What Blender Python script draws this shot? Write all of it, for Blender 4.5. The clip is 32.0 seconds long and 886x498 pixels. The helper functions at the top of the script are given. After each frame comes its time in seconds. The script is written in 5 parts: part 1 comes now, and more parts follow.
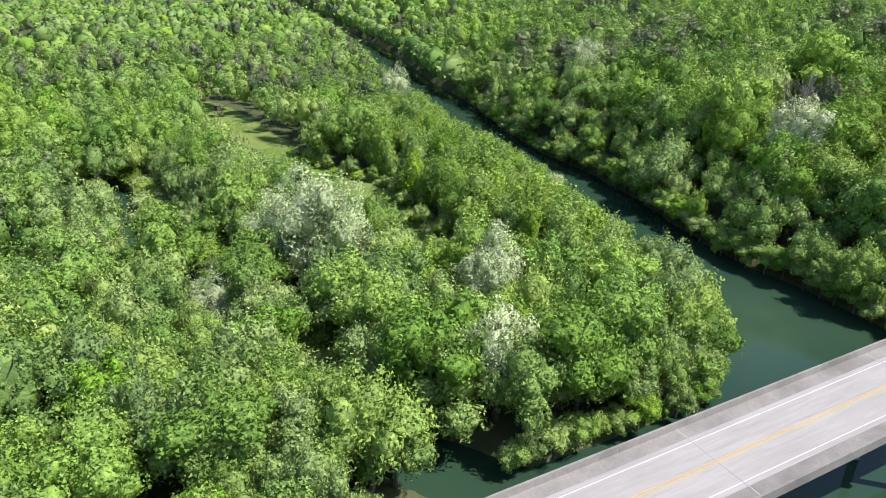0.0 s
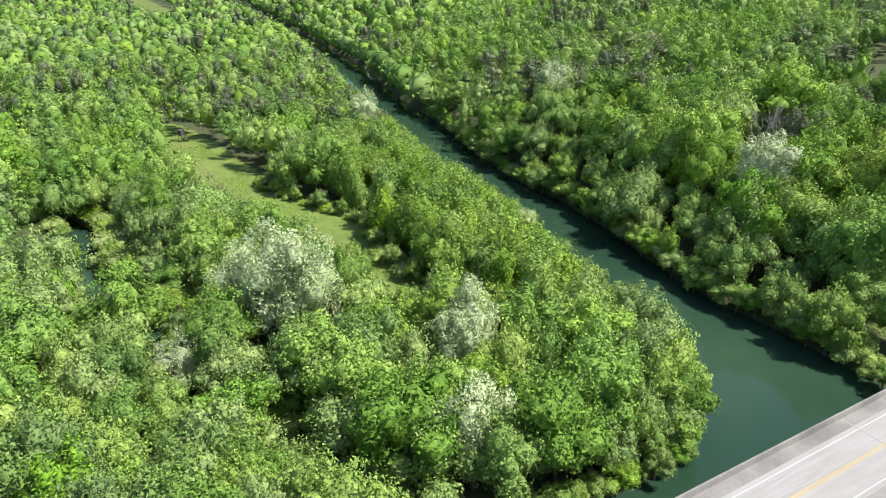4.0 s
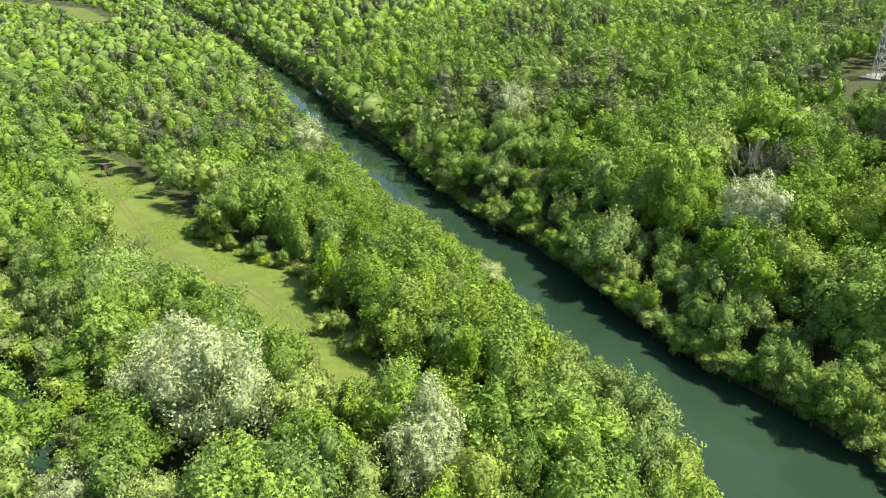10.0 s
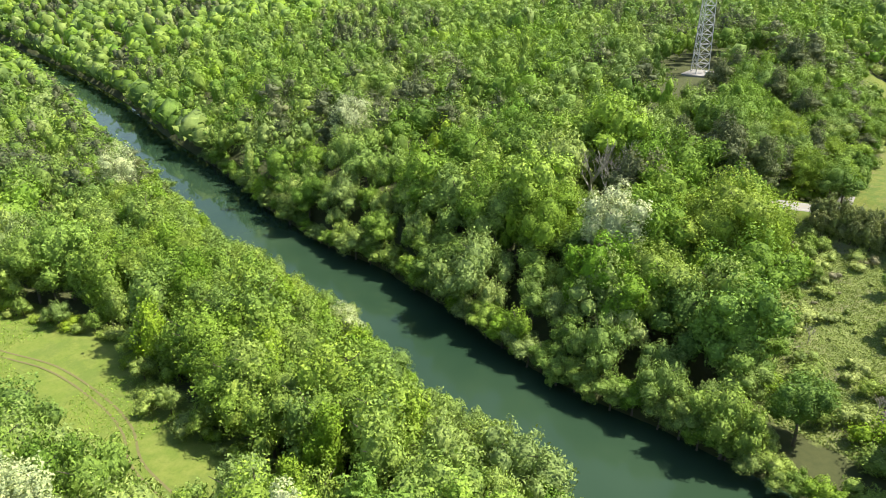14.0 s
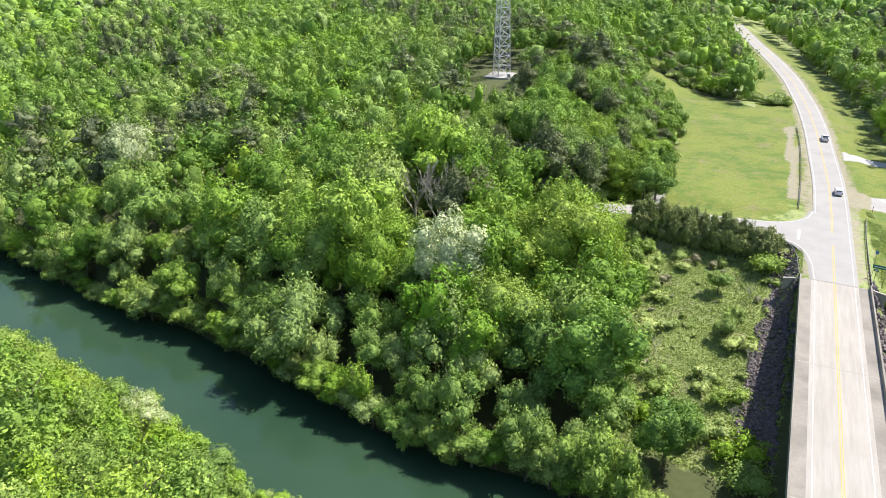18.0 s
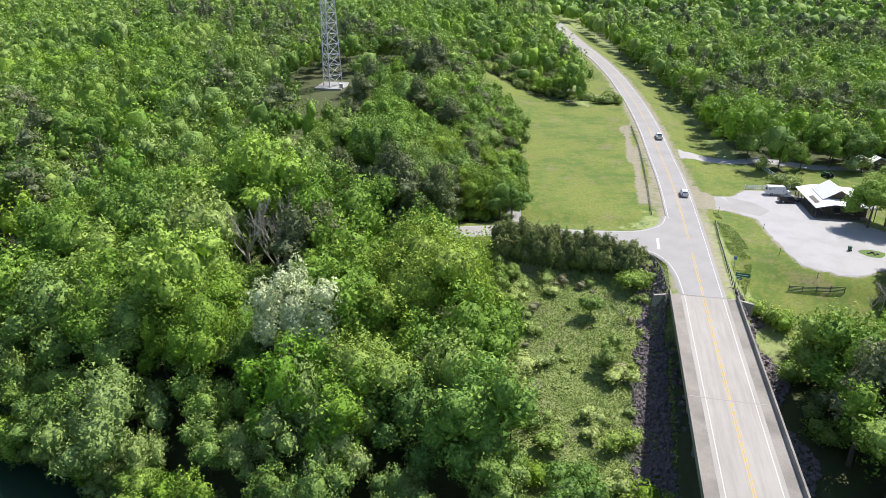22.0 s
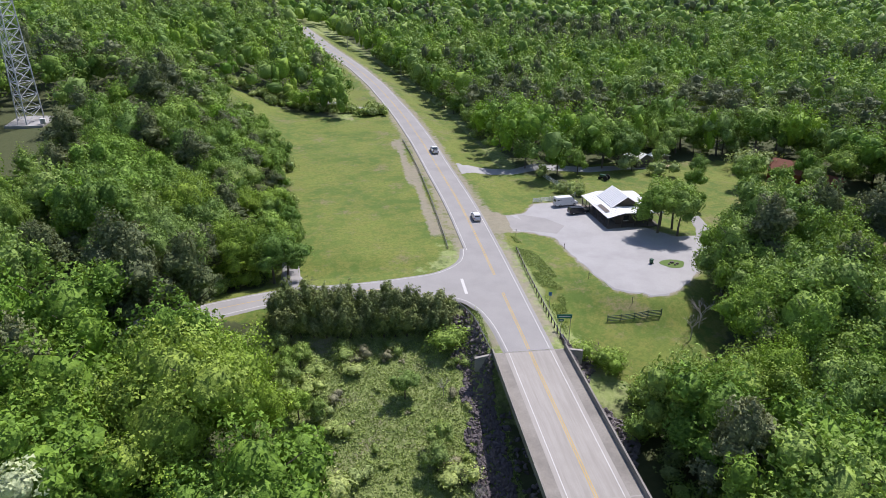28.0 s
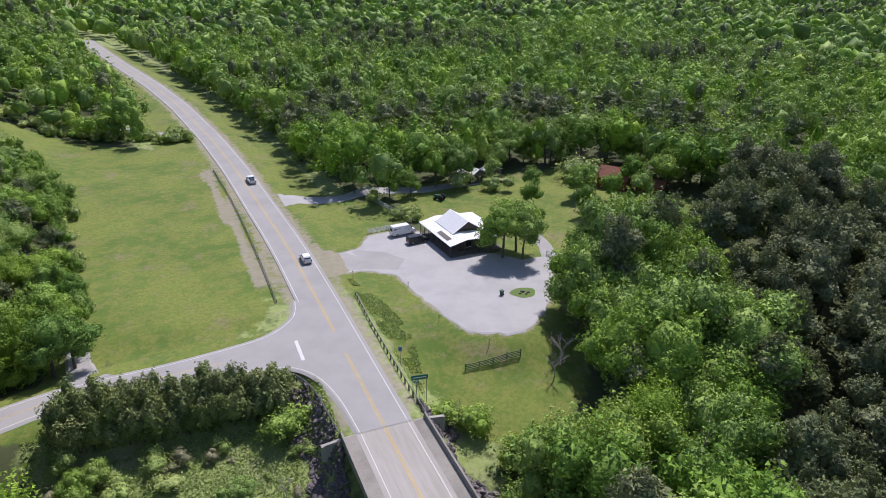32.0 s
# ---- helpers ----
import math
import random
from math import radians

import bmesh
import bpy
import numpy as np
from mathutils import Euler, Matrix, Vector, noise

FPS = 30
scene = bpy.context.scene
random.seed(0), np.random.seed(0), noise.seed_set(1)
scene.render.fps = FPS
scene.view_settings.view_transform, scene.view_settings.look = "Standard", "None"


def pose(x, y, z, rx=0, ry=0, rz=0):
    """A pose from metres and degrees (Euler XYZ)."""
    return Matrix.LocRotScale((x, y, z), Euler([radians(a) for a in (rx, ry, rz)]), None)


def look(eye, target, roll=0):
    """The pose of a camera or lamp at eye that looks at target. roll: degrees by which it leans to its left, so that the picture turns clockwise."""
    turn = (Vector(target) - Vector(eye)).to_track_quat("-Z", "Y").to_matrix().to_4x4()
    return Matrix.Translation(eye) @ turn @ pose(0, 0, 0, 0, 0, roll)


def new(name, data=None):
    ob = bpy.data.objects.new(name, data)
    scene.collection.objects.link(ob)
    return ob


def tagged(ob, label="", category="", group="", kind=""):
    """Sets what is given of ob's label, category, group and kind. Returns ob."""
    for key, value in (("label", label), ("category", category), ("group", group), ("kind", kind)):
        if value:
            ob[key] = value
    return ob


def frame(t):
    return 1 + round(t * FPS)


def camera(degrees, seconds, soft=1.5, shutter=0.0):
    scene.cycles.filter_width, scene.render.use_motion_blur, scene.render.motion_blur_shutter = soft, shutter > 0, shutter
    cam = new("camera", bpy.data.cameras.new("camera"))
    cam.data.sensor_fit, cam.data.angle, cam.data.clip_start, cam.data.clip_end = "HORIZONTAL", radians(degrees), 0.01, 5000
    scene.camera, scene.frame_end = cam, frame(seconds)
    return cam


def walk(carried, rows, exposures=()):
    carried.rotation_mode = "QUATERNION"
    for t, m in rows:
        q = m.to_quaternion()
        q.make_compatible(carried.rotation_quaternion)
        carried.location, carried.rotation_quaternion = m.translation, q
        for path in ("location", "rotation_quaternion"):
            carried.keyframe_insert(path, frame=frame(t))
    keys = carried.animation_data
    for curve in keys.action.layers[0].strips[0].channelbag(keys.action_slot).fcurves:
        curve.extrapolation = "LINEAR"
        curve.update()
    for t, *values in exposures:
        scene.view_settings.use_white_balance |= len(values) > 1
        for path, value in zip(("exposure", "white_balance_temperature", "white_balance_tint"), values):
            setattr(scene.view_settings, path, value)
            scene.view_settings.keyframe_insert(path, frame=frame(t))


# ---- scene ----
import collections

cam = camera(65.82, 32.0, soft=0.9)
PATH = [
    (0, pose(39.87, -191.00, 48.79, 66.55, 0.10, 63.27)),
    (1, pose(38.91, -190.65, 50.73, 66.42, -0.06, 62.36)),
    (2, pose(37.76, -190.18, 52.73, 66.47, -0.12, 61.62)),
    (3, pose(36.27, -189.48, 54.76, 66.50, -0.07, 61.36)),
    (3.5, pose(35.37, -189.02, 55.79, 66.52, -0.03, 61.03)),
    (5.5, pose(29.43, -185.63, 59.56, 66.66, 0.08, 59.82)),
    (6, pose(27.70, -184.58, 59.95, 66.71, 0.09, 59.80)),
    (7, pose(24.20, -182.39, 60.45, 66.71, 0.05, 59.73)),
    (8, pose(20.64, -180.13, 60.68, 66.68, 0.07, 59.70)),
    (9, pose(17.03, -177.76, 60.81, 66.67, 0.09, 58.87)),
    (10, pose(13.36, -175.25, 60.95, 66.72, 0.04, 56.83)),
    (11, pose(9.65, -172.64, 61.08, 66.74, -0.01, 53.38)),
    (12, pose(5.93, -169.82, 61.16, 66.75, -0.02, 50.75)),
    (13, pose(2.19, -166.73, 61.18, 66.76, -0.01, 47.44)),
    (13.5, pose(0.29, -165.13, 61.17, 66.78, 0.00, 45.34)),
    (15.5, pose(-7.50, -158.42, 61.01, 66.80, -0.05, 37.05)),
    (16, pose(-9.14, -156.49, 61.06, 66.80, -0.04, 34.84)),
    (17, pose(-12.23, -152.53, 61.25, 66.88, 0.03, 30.68)),
    (18, pose(-15.03, -148.39, 61.52, 66.86, 0.06, 26.64)),
    (19, pose(-17.56, -143.94, 61.74, 66.87, 0.02, 22.59)),
    (20, pose(-19.87, -139.15, 61.79, 66.88, -0.00, 18.87)),
    (21, pose(-21.94, -134.14, 61.80, 66.85, 0.00, 15.48)),
    (22, pose(-23.76, -129.00, 61.86, 66.84, 0.00, 12.67)),
    (23, pose(-25.31, -123.79, 61.96, 66.84, -0.00, 11.06)),
    (24, pose(-26.55, -118.52, 62.02, 66.80, -0.02, 7.12)),
    (25, pose(-27.44, -113.24, 61.94, 66.80, -0.04, 3.71)),
    (25.5, pose(-27.79, -110.60, 61.87, 66.78, -0.04, 1.86)),
    (27.5, pose(-28.07, -99.90, 61.55, 66.86, 0.01, -5.83)),
    (28, pose(-27.89, -97.38, 61.64, 66.88, 0.03, -7.65)),
    (29, pose(-27.36, -92.46, 61.94, 66.86, 0.03, -11.65)),
    (30, pose(-26.50, -87.70, 62.24, 66.89, 0.02, -15.85)),
    (31, pose(-25.26, -83.10, 62.41, 67.01, -0.02, -19.08)),
    (32, pose(-23.70, -78.63, 62.43, 67.21, -0.15, -22.59)),
]

walk(cam, PATH, exposures=[(0, 0.65, 6000, 17), (3, 0.72, 6050, 14), (6, 0.76, 6350, 10), (9, 0.77, 6800, 9), (13, 0.87, 7100, 9), (16, 0.98, 6650, 12), (19, 0.91, 6400, 13),
                           (23, 0.55, 6200, 15), (25, 0.43, 6150, 16), (28, 0.25, 6050, 20), (32, 0.18, 6000, 22)])

# ---- light ----
SUN_AZ, SUN_EL = radians(46), radians(57)      # azimuth counted from +x towards +y
world = bpy.data.worlds.new("sky")
scene.world = world
world.use_nodes = True
wn = world.node_tree
sky = wn.nodes.new("ShaderNodeTexSky")
sky.sky_type, sky.sun_disc = "NISHITA", False
sky.sun_elevation, sky.sun_rotation = SUN_EL, radians(90) - SUN_AZ
wn.links.new(sky.outputs[0], wn.nodes["Background"].inputs[0])
wn.nodes["Background"].inputs[1].default_value = 0.1
sun = new("sun", bpy.data.lights.new("sun", "SUN"))
sun.data.energy, sun.data.angle, sun.data.color = 4.1, radians(0.53), (1.0, 0.95, 0.86)
sun_way = Vector((math.cos(SUN_EL) * math.cos(SUN_AZ), math.cos(SUN_EL) * math.sin(SUN_AZ), math.sin(SUN_EL)))
sun.matrix_world = look(sun_way * 300, (0, 0, 0))

# ---- materials ----


class Nodes:
    """A small helper to write node materials shortly."""

    def __init__(self, name, rough=0.8, metal=0.0):
        self.m = bpy.data.materials.new(name)
        self.m.use_nodes = True
        self.t = self.m.node_tree
        self.p = self.t.nodes["Principled BSDF"]
        self.p.inputs["Roughness"].default_value = rough
        self.p.inputs["Metallic"].default_value = metal

    def add(self, kind, **inputs):
        n = self.t.nodes.new("ShaderNode" + kind)
        for key, value in inputs.items():
            self.put(n, key.replace("_", " "), value)
        return n

    def put(self, n, key, value):
        key = int(key[1:]) if key[0] == "i" and key[1:].isdigit() else key
        s = n.inputs[key]
        if isinstance(value, bpy.types.NodeSocket):
            self.t.links.new(value, s)
        else:
            s.default_value = value

    def where(self):
        return self.add("NewGeometry").outputs["Position"]

    def local(self):
        return self.add("TexCoord").outputs["Object"]

    def noise(self, scale, at=None, detail=4.0, rough=0.6):
        return self.add("TexNoise", Vector=at or self.where(), Scale=scale, Detail=detail, Roughness=rough).outputs[0]

    def band(self, fac, lo, hi, a=0.0, b=1.0):
        n = self.add("MapRange", i0=fac, i1=lo, i2=hi, i3=a, i4=b)
        return n.outputs[0]

    def mix(self, fac, a, b, how="MIX"):
        n = self.t.nodes.new("ShaderNodeMix")
        n.data_type, n.blend_type = "RGBA", how
        for k, v in ((0, fac), (6, a), (7, b)):
            self.put(n, f"i{k}", (*v, 1.0) if isinstance(v, tuple) and len(v) == 3 else v)
        return n.outputs[2]

    def math(self, how, a, b=0.0):
        n = self.t.nodes.new("ShaderNodeMath")
        n.operation = how
        self.put(n, "i0", a), self.put(n, "i1", b)
        return n.outputs[0]

    def attr(self, name):
        n = self.t.nodes.new("ShaderNodeAttribute")
        n.attribute_name = name
        return n.outputs["Fac"]

    def bump(self, height, strength=0.4, distance=0.05):
        b = self.add("Bump", Height=height, Strength=strength, Distance=distance)
        self.t.links.new(b.outputs[0], self.p.inputs["Normal"])

    def colour(self, c):
        self.put(self.p, "Base Color", (*c, 1.0) if isinstance(c, tuple) else c)
        return self


def leaf_material(name, low, high, gloss=0.55, merged=False):
    k = Nodes(name, gloss)
    tree = k.attr("tint") if merged else k.add("ObjectInfo").outputs["Random"]
    leaf = k.add("NewGeometry").outputs["Random Per Island"]
    c = k.mix(tree, low, high)
    other = k.math("FRACT", k.math("MULTIPLY", tree, 17.3))
    third = k.math("FRACT", k.math("MULTIPLY", tree, 41.7))
    hs = k.add("HueSaturation", Hue=k.band(other, 0, 1, 0.488, 0.508), Saturation=k.band(third, 0, 1, 0.86, 1.06), Value=k.band(other, 0, 1, 1.15, 0.82), Color=c)
    c = hs.outputs[0]
    tuft = k.noise(2.4, k.local(), detail=4.0, rough=0.7)
    c = k.mix(k.band(tuft, 0.3, 0.6), k.mix(1.0, c, (0.74, 0.8, 0.74), "MULTIPLY"), k.mix(1.0, c, (1.16, 1.14, 1.1), "MULTIPLY"))
    c = k.mix(leaf, k.mix(1.0, c, (0.72, 0.76, 0.76) if merged else (0.58, 0.63, 0.62), "MULTIPLY"), k.mix(1.0, c, (1.26, 1.22, 1.14) if merged else (1.42, 1.37, 1.25), "MULTIPLY"))
    k.colour(c)
    k.put(k.p, "Specular IOR Level", 0.12)
    k.bump(k.noise(2.2, detail=3.0), 0.7, 0.35)
    tr = k.add("BsdfTranslucent", Color=k.mix(0.5, c, (high[0] * 1.6, high[1] * 1.5, high[2] * 0.8)))
    mix = k.add("MixShader", i0=0.17)
    k.t.links.new(k.p.outputs[0], mix.inputs[1])
    k.t.links.new(tr.outputs[0], mix.inputs[2])
    k.t.links.new(mix.outputs[0], k.t.nodes["Material Output"].inputs[0])
    return k.m


LEAF = {  # species: colours between which each tree falls
    "broad": ((0.140, 0.251, 0.050), (0.230, 0.358, 0.070)),
    "bright": ((0.185, 0.337, 0.048), (0.269, 0.412, 0.069)),
    "row": ((0.185, 0.321, 0.048), (0.263, 0.391, 0.065)),
    "willow": ((0.202, 0.316, 0.075), (0.286, 0.396, 0.106)),
    "tall": ((0.185, 0.305, 0.050), (0.246, 0.353, 0.062)),
    "pale": ((0.4, 0.48, 0.26), (0.48, 0.55, 0.33)),
    "pine": ((0.129, 0.166, 0.081), (0.185, 0.214, 0.112)),
    "hedge": ((0.179, 0.230, 0.088), (0.235, 0.278, 0.112)),
    "bush": ((0.224, 0.353, 0.050), (0.280, 0.407, 0.062)),
    "weed": ((0.235, 0.235, 0.150), (0.314, 0.300, 0.213)),
    "shrub": ((0.246, 0.342, 0.094), (0.347, 0.428, 0.150)),
}
leaf_mats = {k: leaf_material(k + "_leaves", *v) for k, v in LEAF.items()}
wood_mats = {k: leaf_material(k + "_far_leaves", *v, merged=True) for k, v in LEAF.items()}


def bark_material(name, a, b):
    k = Nodes(name, 0.9)
    n = k.noise(3.0, k.local())
    k.colour(k.mix(n, a, b))
    k.bump(n, 0.6, 0.05)
    return k.m


bark = bark_material("bark", (0.05, 0.04, 0.03), (0.2, 0.17, 0.13))
grey_wood = bark_material("dead_wood", (0.28, 0.26, 0.23), (0.5, 0.47, 0.42))


def ground_material():
    k = Nodes("ground_cover", 0.95)
    big, fine, grain = k.noise(0.06, detail=5.0), k.noise(0.9, detail=6.0), k.noise(6.0, detail=3.0)
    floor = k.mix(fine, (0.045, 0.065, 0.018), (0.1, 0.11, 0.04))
    rough = k.mix(k.band(fine, 0.3, 0.7), (0.19, 0.26, 0.06), (0.32, 0.36, 0.14))
    rough = k.mix(k.band(k.noise(0.35, detail=7.0, rough=0.75), 0.48, 0.62, 0, 0.8), rough, (0.09, 0.13, 0.03))
    rough = k.mix(k.band(k.noise(0.14, detail=6.0, rough=0.7), 0.52, 0.66, 0, 0.8), rough, (0.26, 0.24, 0.15))
    mid = k.noise(0.3, detail=7.0, rough=0.7)
    lawn = k.mix(k.band(big, 0.42, 0.58), (0.09, 0.15, 0.018), (0.18, 0.22, 0.036))
    lawn = k.mix(k.band(mid, 0.46, 0.56, 0, 0.7), lawn, (0.2, 0.21, 0.042))
    lawn = k.mix(k.band(k.noise(0.09, detail=8.0, rough=0.8), 0.54, 0.63, 0, 0.8), lawn, (0.23, 0.19, 0.1))
    lawn = k.mix(k.band(k.noise(1.1, detail=8.0, rough=0.85), 0.46, 0.56, 0, 0.55), lawn, (0.075, 0.125, 0.011))
    dirt = k.mix(fine, (0.2, 0.17, 0.125), (0.4, 0.35, 0.28))
    edge = k.math("MULTIPLY", k.math("SUBTRACT", k.noise(0.5, detail=7.0, rough=0.7), 0.5), 1.6)
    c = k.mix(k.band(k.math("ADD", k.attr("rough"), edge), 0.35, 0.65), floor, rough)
    c = k.mix(k.band(k.math("ADD", k.attr("lawn"), edge), 0.4, 0.6), c, lawn)
    fresh = k.mix(k.band(mid, 0.4, 0.65), (0.15, 0.22, 0.032), (0.22, 0.265, 0.055))
    fresh = k.mix(k.band(k.noise(0.12, detail=6.0, rough=0.75), 0.5, 0.6, 0, 0.6), fresh, (0.12, 0.18, 0.035))
    fresh = k.mix(k.band(k.noise(1.6, detail=6.0, rough=0.75), 0.45, 0.65, 0, 0.45), fresh, (0.11, 0.165, 0.025))
    c = k.mix(k.band(k.math("ADD", k.attr("fresh"), edge), 0.4, 0.6), c, fresh)
    c = k.mix(k.band(k.math("ADD", k.attr("dirt"), edge), 0.45, 0.75, 0, 0.8), c, dirt)
    k.colour(c)
    k.bump(k.math("ADD", fine, grain), 0.5, 0.15)
    return k.m


def water_material():
    k = Nodes("river_water", 0.05)
    murk = k.noise(0.02, detail=3.0)
    k.colour(k.mix(k.band(murk, 0.3, 0.7), (0.022, 0.052, 0.03), (0.038, 0.075, 0.042)))
    k.put(k.p, "IOR", 1.33)
    k.bump(k.noise(0.7, detail=3.0), 0.06, 0.05)
    return k.m


def paving_material(name, a, b, stain, speck=9.0, dark=0.5):
    k = Nodes(name, 0.9)
    big, fine = k.noise(0.15, detail=6.0), k.noise(speck, detail=3.0)
    c = k.mix(fine, a, b)
    c = k.mix(k.band(big, 0.42, 0.75, 0, dark), c, stain)
    k.colour(c)
    k.bump(fine, 0.3, 0.01)
    return k.m


def deck_material():
    k = Nodes("concrete_deck", 0.9)
    at = k.add("Mapping", Vector=k.where(), Scale=(1.0, 0.06, 1.0)).outputs[0]
    streak, big, fine = k.noise(1.6, at, 6.0, 0.7), k.noise(0.12, detail=6.0), k.noise(7.0, detail=3.0)
    c = k.mix(fine, (0.345, 0.322, 0.287), (0.415, 0.39, 0.352))
    c = k.mix(k.band(streak, 0.4, 0.7, 0, 0.7), c, (0.27, 0.25, 0.215))
    c = k.mix(k.band(big, 0.45, 0.7, 0, 0.5), c, (0.3, 0.28, 0.245))
    k.colour(c)
    k.bump(fine, 0.3, 0.01)
    return k.m


asphalt = paving_material("asphalt_worn", (0.28, 0.27, 0.255), (0.37, 0.358, 0.34), (0.22, 0.213, 0.203))
concrete = deck_material()
concrete_dark = paving_material("concrete_weathered", (0.21, 0.193, 0.165), (0.34, 0.315, 0.275), (0.14, 0.128, 0.11), 3.0, 0.9)
gravel = paving_material("gravel_lot", (0.33, 0.322, 0.31), (0.44, 0.432, 0.42), (0.25, 0.242, 0.23), 5.0)


def plain(name, c, rough=0.6, metal=0.0, vary=0.25):
    k = Nodes(name, rough, metal)
    n = k.noise(2.5, k.local(), 5.0)
    k.colour(k.mix(k.band(n, 0.3, 0.7, 0, vary), c, tuple(v * 0.6 for v in c)))
    return k.m


white_paint = plain("white_road_paint", (0.62, 0.61, 0.58), 0.7, 0.0, 0.35)
yellow_paint = plain("yellow_road_paint", (0.6, 0.41, 0.1), 0.7, 0.0, 0.5)
steel = plain("galvanised_steel", (0.45, 0.46, 0.47), 0.5, 0.7)
joint_fill = plain("joint_sealant", (0.36, 0.34, 0.3), 0.8)
dark_steel = plain("dark_weathered_steel", (0.1, 0.09, 0.085), 0.7, 0.3)

# ---- mesh helpers ----


def mesh_of(name, verts, faces, mats, smooth=False):
    me = bpy.data.meshes.new(name)
    me.from_pydata([tuple(v) for v in verts], [], [tuple(f) for f in faces])
    for m in mats if isinstance(mats, (list, tuple)) else [mats]:
        me.materials.append(m)
    if smooth:
        me.polygons.foreach_set("use_smooth", [True] * len(me.polygons))
    me.update()
    return me


def tri_mesh(name, verts, mats, tint=None, slots=None, normals=None):
    """A mesh of loose triangles from an array of shape (n, 3, 3)."""
    n = len(verts)
    me = bpy.data.meshes.new(name)
    me.vertices.add(3 * n)
    me.loops.add(3 * n)
    me.polygons.add(n)
    me.vertices.foreach_set("co", np.asarray(verts, np.float32).reshape(-1))
    me.loops.foreach_set("vertex_index", np.arange(3 * n, dtype=np.int32))
    me.polygons.foreach_set("loop_start", np.arange(0, 3 * n, 3, dtype=np.int32))
    for m in mats:
        me.materials.append(m)
    if slots is not None:
        me.polygons.foreach_set("material_index", slots.astype(np.int32))
    if tint is not None:
        at = me.attributes.new("tint", "FLOAT", "FACE")
        at.data.foreach_set("value", tint.astype(np.float32))
    if normals is not None:
        at = me.attributes.new("custom_normal", "FLOAT_VECTOR", "POINT")
        at.data.foreach_set("vector", np.asarray(normals, np.float32).reshape(-1))
    me.update(calc_edges=True)
    return me


def part(name, bm, material, parent, label=""):
    me = bpy.data.meshes.new(name)
    bm.to_mesh(me)
    bm.free()
    me.materials.append(material)
    ob = new(name, me)
    ob.parent = parent
    return tagged(ob, label) if label else ob


def box(bm, x0, x1, y0, y1, z0, z1, bevel=0.0):
    b = bmesh.new()
    bmesh.ops.create_cube(b, size=1.0)
    for v in b.verts:
        v.co = Vector(((x0 + x1) / 2 + v.co.x * (x1 - x0), (y0 + y1) / 2 + v.co.y * (y1 - y0), (z0 + z1) / 2 + v.co.z * (z1 - z0)))
    if bevel:
        bmesh.ops.bevel(b, geom=b.edges[:], offset=bevel, segments=1, affect="EDGES")
    me = bpy.data.meshes.new("tmp")
    b.to_mesh(me)
    b.free()
    bm.from_mesh(me)
    bpy.data.meshes.remove(me)
    return bm


def boxed(*a, **k):
    return box(bmesh.new(), *a, **k)


def tube(bm, a, b, r0, r1, sides=6):
    a, b = Vector(a), Vector(b)
    d = (b - a).normalized()
    u = d.orthogonal().normalized()
    w = d.cross(u)
    rings = []
    for p, r in ((a, r0), (b, r1)):
        rings.append([bm.verts.new(p + r * (math.cos(i * math.tau / sides) * u + math.sin(i * math.tau / sides) * w)) for i in range(sides)])
    for i in range(sides):
        bm.faces.new((rings[0][i], rings[0][i - 1], rings[1][i - 1], rings[1][i]))
    bm.faces.new(rings[1])
    bm.faces.new(rings[0][::-1])
    return bm


# ---- the lie of the land ----
WATER = -18.0
BANK_N = [(-4000, 520), (-937, 68), (-746, 48), (-517, 19), (-408, 1.5), (-320, -20), (-239, -33.5), (-194, -44.5), (-158, -51), (-132, -50.5), (-102, -55), (-72, -62.5), (-56, -64), (-43, -62.5), (-20, -64), (60, -68), (400, -98), (4000, -500)]
BANK_S = [(-4000, 485), (-937, 36), (-746, 17), (-517, -12), (-408, -28), (-320, -50), (-239, -63), (-194, -74), (-158, -80), (-132, -81), (-102, -85), (-72, -92), (-46, -98), (-33, -104), (-24, -110)]
SLOUGH = [(-700, -240), (-400, -212), (-300, -206), (-240, -194), (-200, -198), (-173, -188), (-140, -190), (-124, -184), (-106, -181), (-88, -181), (-69, -177), (-58, -170), (-40, -164), (-22, -153)]
ROAD = [(-400, 0), (50, 0), (75, -0.4), (95, -1.5), (138, -3.7), (180, -7.2), (245, -15), (300, -24.3), (380, -41), (440, -52.5), (491, -62.4), (540, -68), (640, -74), (4000, -200)]
ROAD_Z = [(-400, -7.6), (0, 0), (25, 0.35), (100, 1.2), (200, 3.0), (500, 8.0), (700, 6.0), (4000, 0.0)]
FIELD = [(-300, -150), (-288, -145), (-238, -138), (-183, -134), (-154, -123), (-139, -117), (-116, -123), (-105, -124), (-87, -120), (-77, -122), (-79, -140), (-105, -139), (-121, -144), (-139, -146), (-157, -155), (-179, -158), (-263, -156)]
HAY = [(-90, 211), (-56, 195), (-28, 175), (-15, 141), (-10.5, 73), (-8.8, 43), (-12, 36), (-20.5, 32.6), (-36, 30), (-38, 38), (-43, 45), (-46, 80), (-50, 111), (-67, 166)]
LOT = [(4.2, 69.5), (9.8, 64.5), (16.1, 67.5), (20.1, 74), (26.5, 74), (32.3, 72), (33.8, 54.5), (43, 53), (48, 46), (54, 46), (54, 40), (49, 36), (43, 26), (37.8, 21.5), (34.5, 18.3), (29.6, 17.9), (23.4, 21.5), (21.2, 30.5), (20, 39.3), (18.9, 50), (13.8, 54.3), (7.2, 53.6), (4.2, 55)]


def along(x, pts, a=0, b=1):
    return np.interp(x, [p[a] for p in pts], [p[b] for p in pts])


